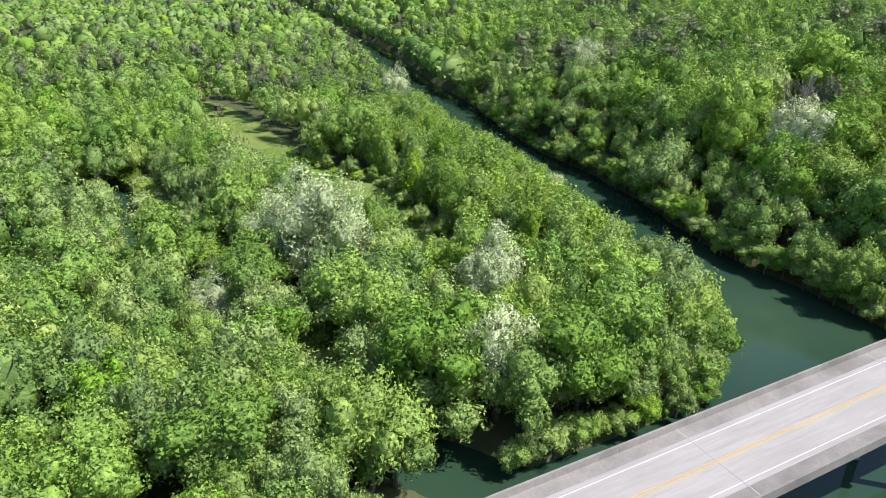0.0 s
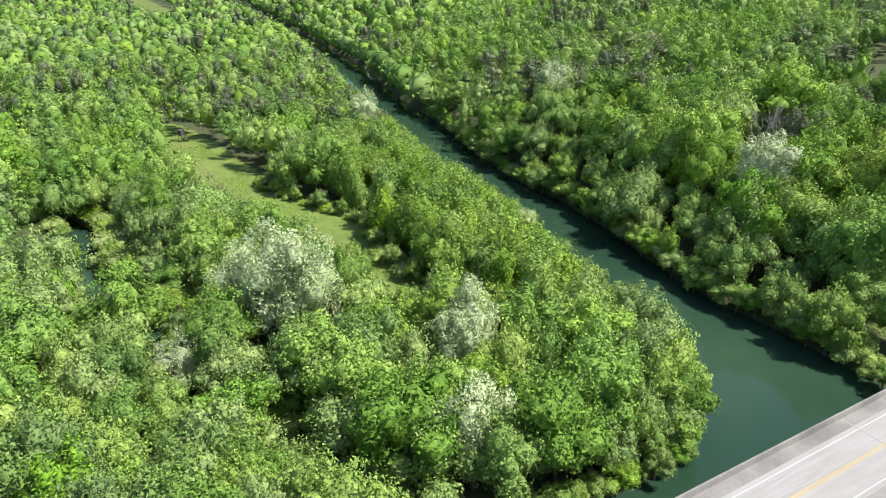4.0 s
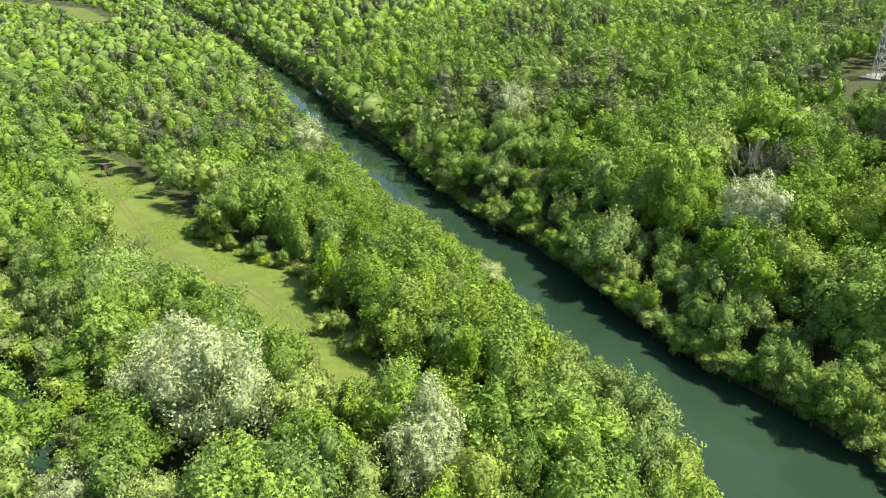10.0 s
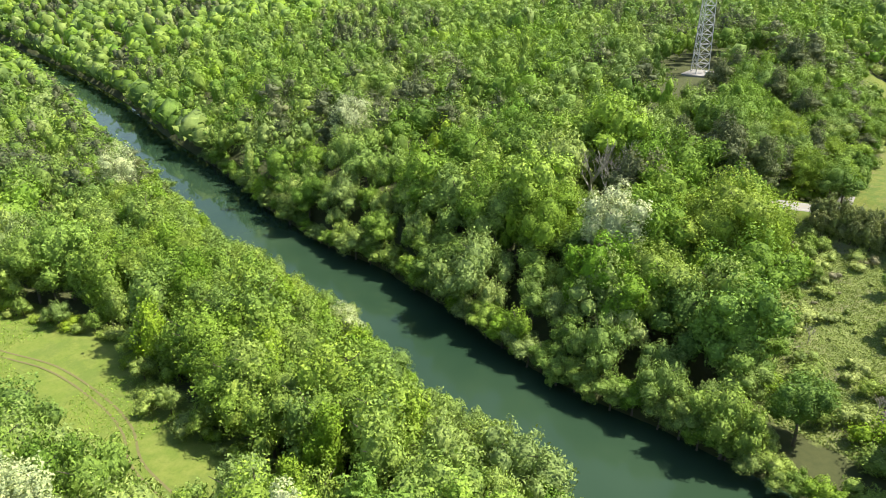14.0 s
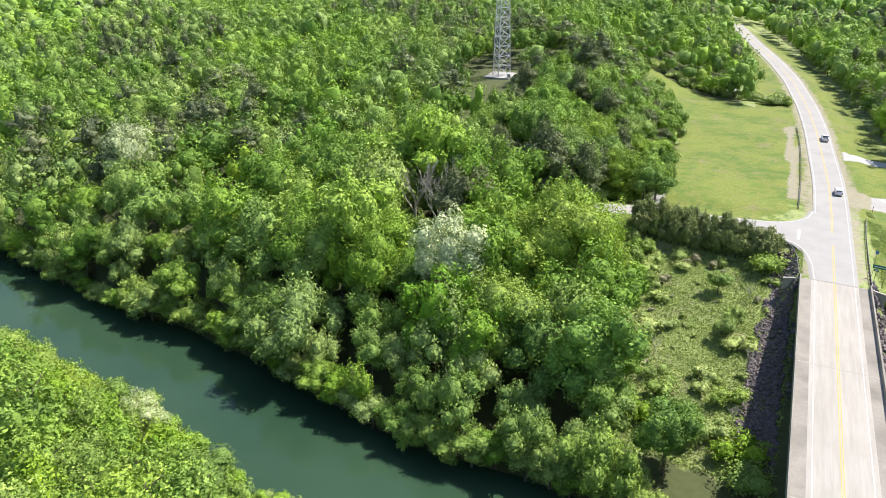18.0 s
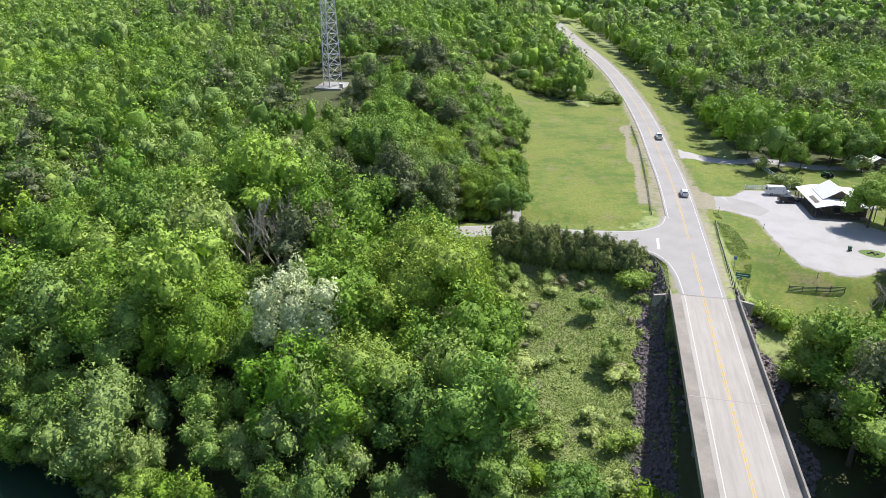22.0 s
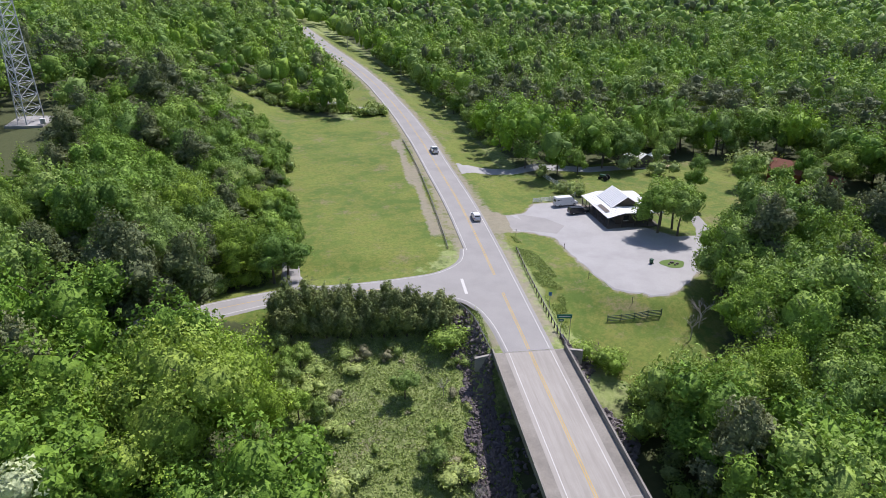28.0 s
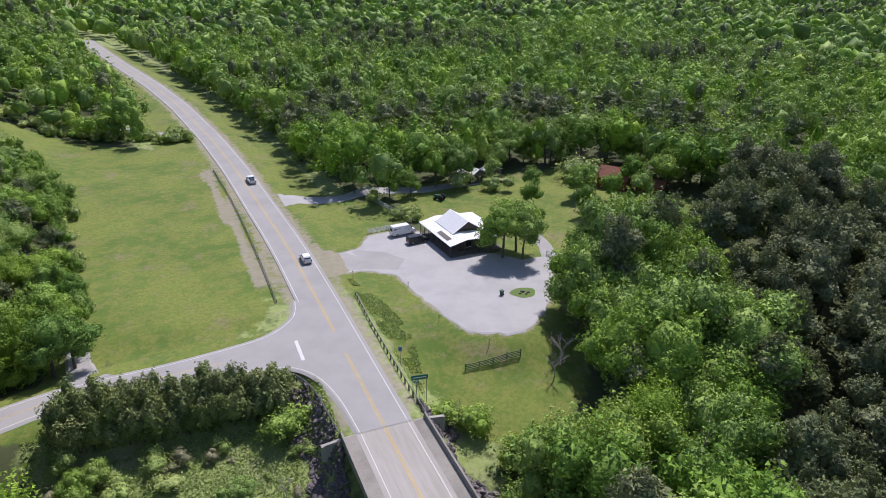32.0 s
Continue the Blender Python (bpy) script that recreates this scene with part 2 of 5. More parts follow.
def smooth(v, lo, hi):
    v = np.clip((v - lo) / (hi - lo), 0, 1)
    return v * v * (3 - 2 * v)


def line_dist(x, y, pts):
    best = np.full(np.shape(x), 1e9)
    for (ax, ay), (bx, by) in zip(pts, pts[1:]):
        dx, dy = bx - ax, by - ay
        t = np.clip(((x - ax) * dx + (y - ay) * dy) / (dx * dx + dy * dy), 0, 1)
        best = np.minimum(best, np.hypot(x - ax - t * dx, y - ay - t * dy))
    return best


def inside(x, y, pts):
    """Distance into a polygon (negative outside)."""
    x, y = np.asarray(x, float), np.asarray(y, float)
    odd = np.zeros(x.shape, bool)
    for (ax, ay), (bx, by) in zip(pts, pts[1:] + pts[:1]):
        cut = (ay > y) != (by > y)
        odd ^= cut & (x < ax + (y - ay) * (bx - ax) / (by - ay if by != ay else 1e-9))
    return np.where(odd, 1, -1) * line_dist(x, y, pts + pts[:1])


def water_depth(x, y):
    """Metres inside the water's edge (negative on land)."""
    n, s = along(x, BANK_N), along(x, BANK_S)
    s = np.where(x > -24, np.minimum(s, -110 - np.clip(x + 24, 0, 3) * 20), s)
    river = np.minimum(n - y, y - s)
    river = np.where(x > -24, np.minimum(np.minimum(n - y, y + 176 + 0.1 * x), np.maximum(x + 23, y + 110)), river)
    return np.maximum(river, 3.2 - line_dist(x, y, SLOUGH) + 3 * smooth(x, -60, -22) + 1.8 * smooth(x, -178, -168) * smooth(-x, 116, 126))


def road_x(y):
    return along(y, ROAD)


SIDE = [(-4, 27), (-10, 26.5), (-18, 25.7), (-29, 24.7), (-42, 23.4), (-52, 20.5), (-70, 12), (-90, 5), (-120, 8)]


def wave(x, y, size, seed):
    return (np.sin(x / size + seed) * np.cos(y / size * 0.9 + 1.7 * seed) + np.sin((x * 0.6 + y * 0.8) / size * 1.7 + 2.3 * seed) * 0.5) / 1.5


def land(x, y):
    x, y = np.asarray(x, float), np.asarray(y, float)
    d = y - along(x, BANK_N)
    dn = np.maximum(d, 0)
    hill = -17 + 12 * (1 - np.exp(-dn / 20)) + 0.12 * np.minimum(dn, 180) + 0.03 * np.clip(dn - 170, 0, 600)
    low = np.minimum(-17 + 0.17 * dn, np.where(x < road_x(y), 0.8, -0.6) + 0.012 * np.clip(dn - 150, 0, 900))
    z = low + (hill - low) * smooth(-x, 45, 110)
    flood = -15.6 + 0.4 * wave(x, y, 14, 1.0)
    z = np.where(d > 0, z, flood)
    far = smooth(np.hypot(x, y - 50), 350, 1100)
    z = z + far * np.where(d > 0, 10 * wave(x, y, 130, 3.0), 3 * wave(x, y, 160, 5.0)) + far * 14 * smooth(y, 400, 1200)
    z = z + 0.35 * wave(x, y, 9, 2.0) * smooth(np.abs(x - road_x(y)), 10, 30) * smooth(-inside(x, y, LOT), 0, 8)
    # the road's bank, the side road, the lot and the abutment
    rz = along(y, ROAD_Z)
    off = np.abs(x - road_x(y))
    on = (1 - smooth(off, 6.4, np.where(y < 24, 10.5, 16))) * smooth(y, -7, -0.6)
    z = z + (rz - 0.12 - z) * on
    s = (1 - smooth(line_dist(x, y, SIDE), 4.0, 13)) * smooth(-x, 3, 7)
    z = z + (0.35 + 0.03 * np.clip(-x - 10, 0, 120) - 0.1 - z) * s
    lot = smooth(inside(x, y, LOT), -9, 0) * (1 - on)
    lot_z = 0.5 - 0.8 * smooth(x, 6, 15)
    z = z + (lot_z - 0.055 - z) * lot
    w = water_depth(x, y)
    shore = smooth(w, -2.5, 2)
    return z + (np.minimum(WATER - 1.6, z) - z) * shore


def lands(x, y):
    return float(land(np.array([x]), np.array([y]))[0])


def steps(marks):
    out = []
    for (a, s), (b, _) in zip(marks, marks[1:]):
        out += list(np.arange(a, b - 1e-6, s))
    return np.array(out + [marks[-1][0]])


gx = steps([(-4000, 200), (-1600, 40), (-600, 14), (-330, 4), (-60, 2), (70, 6), (240, 20), (700, 60), (1600, 240), (4000, 1)])
gy = steps([(-2500, 250), (-500, 40), (-240, 3.5), (-40, 2), (120, 3), (220, 8), (500, 25), (1300, 100), (4900, 1)])
X, Y = np.meshgrid(gx, gy)
Z = land(X, Y)
nx, ny = len(gx), len(gy)
idx = np.arange(nx * ny).reshape(ny, nx)
quads = np.stack([idx[:-1, :-1], idx[:-1, 1:], idx[1:, 1:], idx[1:, :-1]], -1).reshape(-1, 4)
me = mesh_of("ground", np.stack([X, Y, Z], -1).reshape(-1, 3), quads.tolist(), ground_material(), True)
off = np.abs(X - road_x(Y))
LAWN_E = [(5, 108), (22, 103), (30, 99), (33, 82), (22, 76), (15, 66), (5, 70), (5, 54), (14, 55), (20, 48), (22, 30), (30, 18), (38, 20), (52, 36), (54, 44), (60, 47), (96, 38), (122, 60), (112, 70), (104, 106), (60, 112), (36, 104), (35, 74), (50, 70), (50, 40), (36, 18), (28, 9), (22, -6), (16, -2), (8.5, 20), (7.2, 48)]
MEADOW = [(-7, 16), (-30, 17), (-48, 14), (-42, -10), (-36, -36), (-30, -50), (-8, -52), (-7, -20)]
fresh = smooth(inside(X, Y, FIELD), -8, -3)
lawn = smooth(inside(X, Y, HAY), -2, 3) + (1 - smooth(line_dist(X, Y, SIDE), 6, 9)) * smooth(X, -60, -54) * (Y > 15) + (1 - smooth(line_dist(X, Y, [(-42.5, 28), (-43, 44)]), 3, 6)) + smooth(inside(X, Y, LAWN_E), -2, 2)
lawn = np.maximum(lawn, (1 - smooth(off, 18, 22)) * smooth(Y, 30, 60) * smooth(-Y, -500, -430))
rough = np.maximum(smooth(inside(X, Y, MEADOW), -4, 3), (1 - smooth(off, 22, 30)) * smooth(Y, -20, 5))
ditch = (1 - smooth(np.abs(X - road_x(Y) + 9.2), 1.0, 2.0)) * smooth(Y, 46, 56) * smooth(-Y, -150, -135)
dirt = ditch + (1 - smooth(off, 5.0, 8.5)) * smooth(Y, -2, 4) * smooth(-Y, -510, -490) * 0.8 + smooth(inside(X, Y, LOT), -2.5, 0.5)
FARFIELD = [(-1600, -150), (-1460, -109), (-1232, -25), (-904, -31), (-795, -73), (-1120, -71), (-1300, -180)]
lawn = np.maximum(lawn, smooth(inside(X, Y, [(20, -12), (36, 4), (50, 18), (102, 20), (102, 62), (50, 62), (34, 18), (22, 8)]), -4, 2))
lawn = np.maximum(lawn, smooth(inside(X, Y, FARFIELD), -10, 10))
for key, v in (("fresh", fresh), ("lawn", lawn), ("rough", rough), ("dirt", dirt)):
    at = me.attributes.new(key, "FLOAT", "POINT")
    at.data.foreach_set("value", np.clip(v, 0, 1).astype(np.float32).reshape(-1))
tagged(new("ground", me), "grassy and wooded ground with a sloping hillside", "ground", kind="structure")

wx = [-4000, -1000, -300, -100, 0, 200, 4000]
river = new("water", mesh_of("water", [(x, y, WATER) for x in wx for y in (-700, 700)], [(2 * i, 2 * i + 2, 2 * i + 3, 2 * i + 1) for i in range(len(wx) - 1)], water_material()))
tagged(river, "calm dark green river water", "water", kind="structure")

# ---- road ----


def ribbon(name, line, left, right, lift, mat, z_of, label, category, thick=0.0):
    """A strip along a line of (x, y); left and right are offsets from it."""
    verts, faces = [], []
    for i, (x, y) in enumerate(line):
        ax, ay = line[max(i - 1, 0)]
        bx, by = line[min(i + 1, len(line) - 1)]
        d = Vector((bx - ax, by - ay, 0)).normalized()
        n = Vector((d.y, -d.x, 0))
        z = z_of(x, y) + lift
        for o in (left, right):
            verts.append((x + n.x * o, y + n.y * o, z))
        if thick:
            for o in (left - 0.3, right + 0.3):
                verts.append((x + n.x * o, y + n.y * o, z - thick))
    s = 4 if thick else 2
    for i in range(len(line) - 1):
        a, b = i * s, (i + 1) * s
        faces.append((a, a + 1, b + 1, b))
        if thick:
            faces += [(a + 2, a, b, b + 2), (a + 1, a + 3, b + 3, b + 1)]
    ob = new(name, mesh_of(name, verts, faces, mat))
    return tagged(ob, label, category, kind="structure") if label else ob


def road_z(x, y):
    return float(along(y, ROAD_Z))


def centre(y0, y1, step=3.0):
    ys = np.arange(y0, y1 + 0.1, step)
    xs = np.convolve(np.pad(road_x(ys), 4, "edge"), np.ones(9) / 9, "valid")
    return [(float(x), float(y)) for x, y in zip(xs, ys)]


highway = ribbon("road", centre(0.02, 512), -4.15, 4.3, 0.04, asphalt, road_z, "worn grey asphalt two-lane highway", "road", 0.5)


def deck_z(x, y):
    return 0.019 * y


def stripe(name, line, a, b, lift, mat, zf, parent):
    ob = ribbon(name, line, a, b, lift, mat, zf, "", "")
    ob.parent = parent
    return ob


for nm, a, b, m in (("edge_line", -3.66, -3.54, white_paint), ("edge_line", 3.54, 3.66, white_paint), ("centre_line", -0.22, -0.1, yellow_paint), ("centre_line", 0.1, 0.22, yellow_paint)):
    start = 43 if nm == "edge_line" and a < 0 else 0.5
    for y0, y1 in ((start, 510),) if nm == "edge_line" else ((0.5, 23), (29.5, 510)):
        stripe(nm, centre(y0, y1), a, b, 0.048, m, road_z, highway)

# ---- bridge ----
bridge = tagged(new("bridge"), "long concrete girder bridge with weathered parapets over the river", "bridge")
deck = ribbon("deck", [(0, -300.0), (0, 0.0)], -6.1, 6.1, 0.0, concrete, deck_z, "", "")
deck.parent = bridge
for s in (-1, 1):
    for y in np.arange(-300.13, -1, 17.15):
        bm = bmesh.new()
        pts = [(s * 6.1, -0.02), (s * 6.18, 0.55), (s * 6.22, 0.8), (s * 6.5, 0.8), (s * 6.55, -0.35), (s * 6.1, -0.35)]
        r = [[bm.verts.new((px, yy, pz + 0.019 * yy)) for px, pz in pts] for yy in (y, min(y + 17.12, 0.2))]
        for i in range(6):
            f = (r[0][i], r[0][i - 1], r[1][i - 1], r[1][i])
            bm.faces.new(f if s < 0 else f[::-1])
        bm.faces.new(r[0] if s > 0 else r[0][::-1]), bm.faces.new(r[1][::-1] if s > 0 else r[1])
        part("parapet", bm, concrete_dark, bridge, "weathered concrete parapet")
for y in (-34.3, -68.6, -103, -137.3, -171.6, -0.1):
    bm = boxed(-6.08, 6.08, y - 0.09, y + 0.09, -0.02, 0.016)
    for v in bm.verts:
        v.co.z += 0.019 * y
    part("joint", bm, joint_fill, bridge, "grey sealed deck joint")
for k, a, b, m in (("edge_line", -3.66, -3.54, white_paint), ("edge_line", 3.54, 3.66, white_paint), ("centre_line", -0.22, -0.1, yellow_paint), ("centre_line", 0.1, 0.22, yellow_paint)):
    stripe(k, [(0, -300.0), (0, -0.05)], a, b, 0.01, m, deck_z, bridge)
for s in (-1, 1):
    stripe("shoulder", [(0, -300.0), (0, -0.05)], *((-6.1, -4.3) if s < 0 else (4.3, 6.1)), 0.004, concrete_dark, deck_z, bridge)
for x in (-4.8, -1.6, 1.6, 4.8):
    bm = bmesh.new()
    for a, b in ((-300, -150), (-150, 0)):
        box(bm, x - 0.25, x + 0.25, a, b, -1.9, -0.3)
    for v in bm.verts:
        v.co.z += 0.019 * v.co.y
    part("girder", bm, concrete_dark, bridge)
bm = boxed(-6.3, 6.3, -300, 0, -0.36, -0.05)
for v in bm.verts:
    v.co.z += 0.019 * v.co.y
part("slab", bm, concrete_dark, bridge)
for y in (-34.3, -68.6, -103, -137.3, -171.6, -206):
    z = 0.019 * y - 1.9
    bm = boxed(-6, 6, y - 0.6, y + 0.6, z - 1.1, z, bevel=0.05)
    part("pier_cap", bm, concrete_dark, bridge)
    for x in (-3.6, 3.6):
        part("pier", tube(bmesh.new(), (x, y, -21), (x, y, z - 1.0), 0.6, 0.6, 14), concrete_dark, bridge)

# ---- side road, lot and drives ----


def patch(name, outline, z_of, lift, mat, label, category):
    """A paved area with the given outline, following a height."""
    bm = bmesh.new()
    bm.faces.new([bm.verts.new((x, y, 0)) for x, y in outline])
    bmesh.ops.triangulate(bm, faces=bm.faces[:])
    for _ in range(3):
        long = [e for e in bm.edges if e.calc_length() > 5]
        bmesh.ops.subdivide_edges(bm, edges=long, cuts=1)
        bmesh.ops.triangulate(bm, faces=bm.faces[:])
    rim = [e for e in bm.edges if e.is_boundary]
    for v in bm.verts:
        v.co.z = z_of(v.co.x, v.co.y) + lift
    out = collections.defaultdict(Vector)
    for e in rim:
        away = (e.verts[0].co + e.verts[1].co) / 2 - e.link_faces[0].calc_center_median()
        side = Vector((e.verts[1].co.y - e.verts[0].co.y, e.verts[0].co.x - e.verts[1].co.x, 0)).normalized()
        for v in e.verts:
            out[v.co.to_tuple(4)] += side if side.dot(away) > 0 else -side
    low = bmesh.ops.extrude_edge_only(bm, edges=rim)
    for v in low["geom"]:
        if isinstance(v, bmesh.types.BMVert):
            v.co += out[v.co.to_tuple(4)].normalized() * 0.5 + Vector((0, 0, -0.16))
    bmesh.ops.recalc_face_normals(bm, faces=bm.faces[:])
    me = bpy.data.meshes.new(name)
    bm.to_mesh(me)
    bm.free()
    if sum(p.normal.z * p.area for p in me.polygons) < 0:
        me.flip_normals()
    me.materials.append(mat)
    return tagged(new(name, me), label, category, kind="structure")


def curve_pts(pts, n=6):
    """Points of a smooth line through pts."""
    out = []
    p = [pts[0]] + list(pts) + [pts[-1]]
    for i in range(1, len(p) - 2):
        a, b, c, d = (np.array(q, float) for q in p[i - 1:i + 3])
        for k in range(n):
            t = k / n
            out.append(tuple(float(v) for v in 0.5 * (2 * b + (c - a) * t + (2 * a - 5 * b + 4 * c - d) * t * t + (3 * b - a - 3 * c + d) * t ** 3)))
    return out + [tuple(float(v) for v in pts[-1])]


def side_z(x, y):
    ramp = min(1.0, max(0.0, (x + 12) / 6))
    return 0.35 + 0.03 * max(0.0, min(120.0, -x - 10)) + (road_z(x, y) - 0.365) * ramp


side_north = curve_pts([(-120, 12), (-90, 9), (-70, 15.5), (-52.5, 23.2), (-41.7, 26.7), (-29, 28.2), (-18.5, 30.3), (-11.5, 32.6), (-6.3, 37.5), (-4.6, 44)])
side_south = curve_pts([(-120, 4), (-90, 1.5), (-70, 8.5), (-51, 17.4), (-44, 20), (-29, 21), (-18, 21.2), (-10.3, 20.3), (-6.6, 16.3), (-4.75, 9.2), (-4.1, 0.3)])
side_road = patch("side_road", side_north + [(-4.0, 44), (-4.0, 0.3)] + side_south[::-1], side_z, 0.05, asphalt, "worn grey asphalt side road joining the highway", "road")
stripe("edge_line", [p for p in side_north if p[0] > -75], 0.35, 0.47, 0.06, white_paint, side_z, side_road)
stripe("edge_line", [p for p in side_south if p[0] > -75], -0.47, -0.35, 0.06, white_paint, side_z, side_road)
stripe("centre_line", curve_pts([(-75, 9.5), (-52, 20.3), (-42, 23.4), (-29, 24.6), (-20, 25.6)]), -0.06, 0.06, 0.06, yellow_paint, side_z, side_road)
stripe("stop_line", [(-7.2, 21.9), (-7.1, 28.7)], -0.3, 0.3, 0.06, white_paint, side_z, side_road)
patch("driveway_1", [(-44.4, 42), (-41.2, 42), (-40.6, 36), (-39.5, 31.5), (-36.8, 28.0), (-43.5, 26.8), (-43.6, 34)], lambda x, y: lands(x, y), 0.09, asphalt, "short asphalt driveway into the hay field", "driveway")


def lot_z(x, y):
    return 0.5 - 0.8 * float(smooth(np.array(x), 6, 15)) - 0.02


ragged = []
for (ax, ay), (bx, by) in zip(LOT, LOT[1:] + LOT[:1]):
    n = max(1, int(math.hypot(bx - ax, by - ay) / 1.6))
    for i in range(n):
        wob = 0.0 if ax < 5 or bx < 5 else 0.35
        ragged.append((ax + (bx - ax) * i / n + random.uniform(-wob, wob), ay + (by - ay) * i / n + random.uniform(-wob, wob)))
lot = patch("parking_lot", ragged, lot_z, 0.03, gravel, "pale gravel parking lot beside the store", "parking lot")


patch("lot_apron", [(4.25, 56), (4.25, 68.5), (10, 65), (15, 66), (20, 63), (23.5, 57), (20, 52), (14, 55), (7, 54.3)], lot_z, 0.036, asphalt, "grey asphalt apron between highway and lot", "pavement")


def ground_z(x, y):
    return lands(x, y)


patch("driveway_2", [(4.4, 111), (9, 110), (21, 107), (30, 112), (45, 106), (64, 106), (64, 102), (45, 101), (30, 106.5), (21, 102.5), (9, 103), (4.4, 100)], ground_z, 0.07, gravel, "pale concrete driveway to the house", "driveway")
patch("driveway_3", [(-13.5, 198), (-17, 196), (-25, 199.8), (-36, 212.5), (-46, 220), (-47, 217.2), (-37, 209), (-26, 196.3), (-17, 192.8), (-12.5, 190)], ground_z, 0.1, gravel, "pale gravel driveway off the highway", "driveway")
patch("garden_path", [(53, 46), (56, 52), (58, 60), (60.5, 60), (59, 52), (56, 45)], ground_z, 0.07, asphalt, "grey asphalt path behind the store", "path")


dry_track = plain("worn_grass_track", (0.2, 0.19, 0.075), 0.95, 0.0, 0.6)
tracks = tagged(new("wheel_track"), "faint worn wheel track through the clearing", "track", kind="structure")
way = curve_pts([(-262, -147), (-220, -147), (-183, -145), (-158, -139), (-140, -132), (-122, -129.5), (-110, -130), (-99, -133), (-86, -133)], 8)
for o in (-0.85, 0.85):
    stripe("rut", way, o - 0.22, o + 0.22, 0.07, dry_track, ground_z, tracks)


def thing(name, label, category, at=(0, 0, 0), turn=0.0, group=""):
    ob = new(name)
    ob.matrix_basis = pose(*at, 0, 0, turn)
    return tagged(ob, label, category, group)


# ---- guardrails, fences, signs ----
galv = plain("guardrail_steel", (0.36, 0.35, 0.33), 0.55, 0.6, 0.5)
post_wood = plain("post_wood", (0.16, 0.12, 0.09), 0.9)
white_board = plain("white_boards", (0.8, 0.8, 0.78), 0.6)
dark_board = plain("dark_green_boards", (0.1, 0.14, 0.11), 0.7)


def beam(bm, a, b, z0, z1, d):
    """A corrugated rail from a to b, d thick."""
    a, b = Vector(a), Vector(b)
    n = Vector((b.y - a.y, a.x - b.x, 0)).normalized() * d
    prof = [(0, z0), (1, z0 + 0.06), (0.1, (z0 + z1) / 2), (1, z1 - 0.06), (0, z1)]
    ra = [bm.verts.new(a + n * o + Vector((0, 0, z))) for o, z in prof]
    rb = [bm.verts.new(b + n * o + Vector((0, 0, z))) for o, z in prof]
    for i in range(4):
        bm.faces.new((ra[i], ra[i + 1], rb[i + 1], rb[i]))


def guardrail(pts, label, zf, side=1):
    ob = thing("guardrail", label, "guardrail", group="roadside guardrails")
    line = [Vector((x, y, zf(x, y))) for x, y in pts]
    spots, left = [line[0]], 1.9
    for a, b in zip(line, line[1:]):
        d, pos = (b - a).length, 0.0
        while d - pos > left:
            pos += left
            spots.append(a.lerp(b, pos / d))
            left = 1.9
        left -= d - pos
    for a, b in zip(spots, spots[1:]):
        bm = bmesh.new()
        beam(bm, a, b, 0.42, 0.74, 0.09 * side)
        part("rail", bm, galv, ob)
    for p in spots:
        part("post", boxed(p.x - 0.1, p.x + 0.1, p.y - 0.1, p.y + 0.1, p.z - 0.7, p.z + 0.68), post_wood, ob)
    return ob


guardrail(curve_pts([(-6.6, 0.4), (-7.0, 6), (-7.4, 11), (-8.4, 15), (-10.2, 18.3), (-13, 19.3)], 4), "curved steel guardrail on wooden posts at the bridge end", side_z, -1)
guardrail([(6.6, 0.4), (6.7, 13), (7.0, 29), (7.7, 43.6)], "straight steel guardrail on wooden posts beside the highway", lambda x, y: road_z(x, y) - 0.1)
guardrail(curve_pts([(-7.7, 44.8), (-7.6, 57), (-7.7, 78), (-8.5, 109), (-10.4, 140)], 4), "long steel guardrail along the hay field", lambda x, y: road_z(x, y) - 0.1, -1)


def board_fence(pts, zf, high, boards, mat, name, label, gap=2.4):
    ob = thing(name, label, "fence")
    for (ax, ay), (bx, by) in zip(pts, pts[1:]):
        n = max(1, round(math.hypot(bx - ax, by - ay) / gap))
        for i in range(n + 1):
            x, y = ax + (bx - ax) * i / n, ay + (by - ay) * i / n
            z = zf(x, y)
            part("post", boxed(x - 0.07, x + 0.07, y - 0.07, y + 0.07, z - 0.3, z + high + 0.08), mat, ob)
            if i < n:
                x2, y2 = ax + (bx - ax) * (i + 1) / n, ay + (by - ay) * (i + 1) / n
                zb = zf(x2, y2)
                for k in range(boards):
                    h = high * (k + 0.55) / boards
                    bm = bmesh.new()
                    nx_, ny_ = (by - ay), -(bx - ax)
                    q = 0.085 / math.hypot(nx_, ny_)
                    vs = [bm.verts.new((px + nx_ * o, py + ny_ * o, pz + h + e)) for px, py, pz in ((x, y, z), (x2, y2, zb)) for o, e in ((q, -0.08), (q, 0.08), (q * 1.4, 0.08), (q * 1.4, -0.08))]
                    for f in ((0, 1, 5, 4), (3, 7, 6, 2), (1, 2, 6, 5), (0, 4, 7, 3), (0, 3, 2, 1), (4, 5, 6, 7)):
                        bm.faces.new([vs[j] for j in f])
                    part("board", bm, mat, ob)
    return ob


board_fence([(20.2, 75.5), (27.8, 76.5)], lot_z, 1.2, 4, white_board, "board_fence", "low white painted board fence behind the van")
board_fence([(29.5, 99), (31.9, 88), (33.2, 79)], ground_z, 1.4, 3, white_board, "board_fence", "white painted board fence beside the lawn")
board_fence([(19.2, 13.9), (29.5, 12.9)], ground_z, 1.3, 4, dark_board, "rail_fence", "dark green board fence across the lawn")
board_fence([(54.5, 46.5), (57.5, 43.5)], ground_z, 1.3, 4, white_board, "board_fence", "short white board fence under the trees")


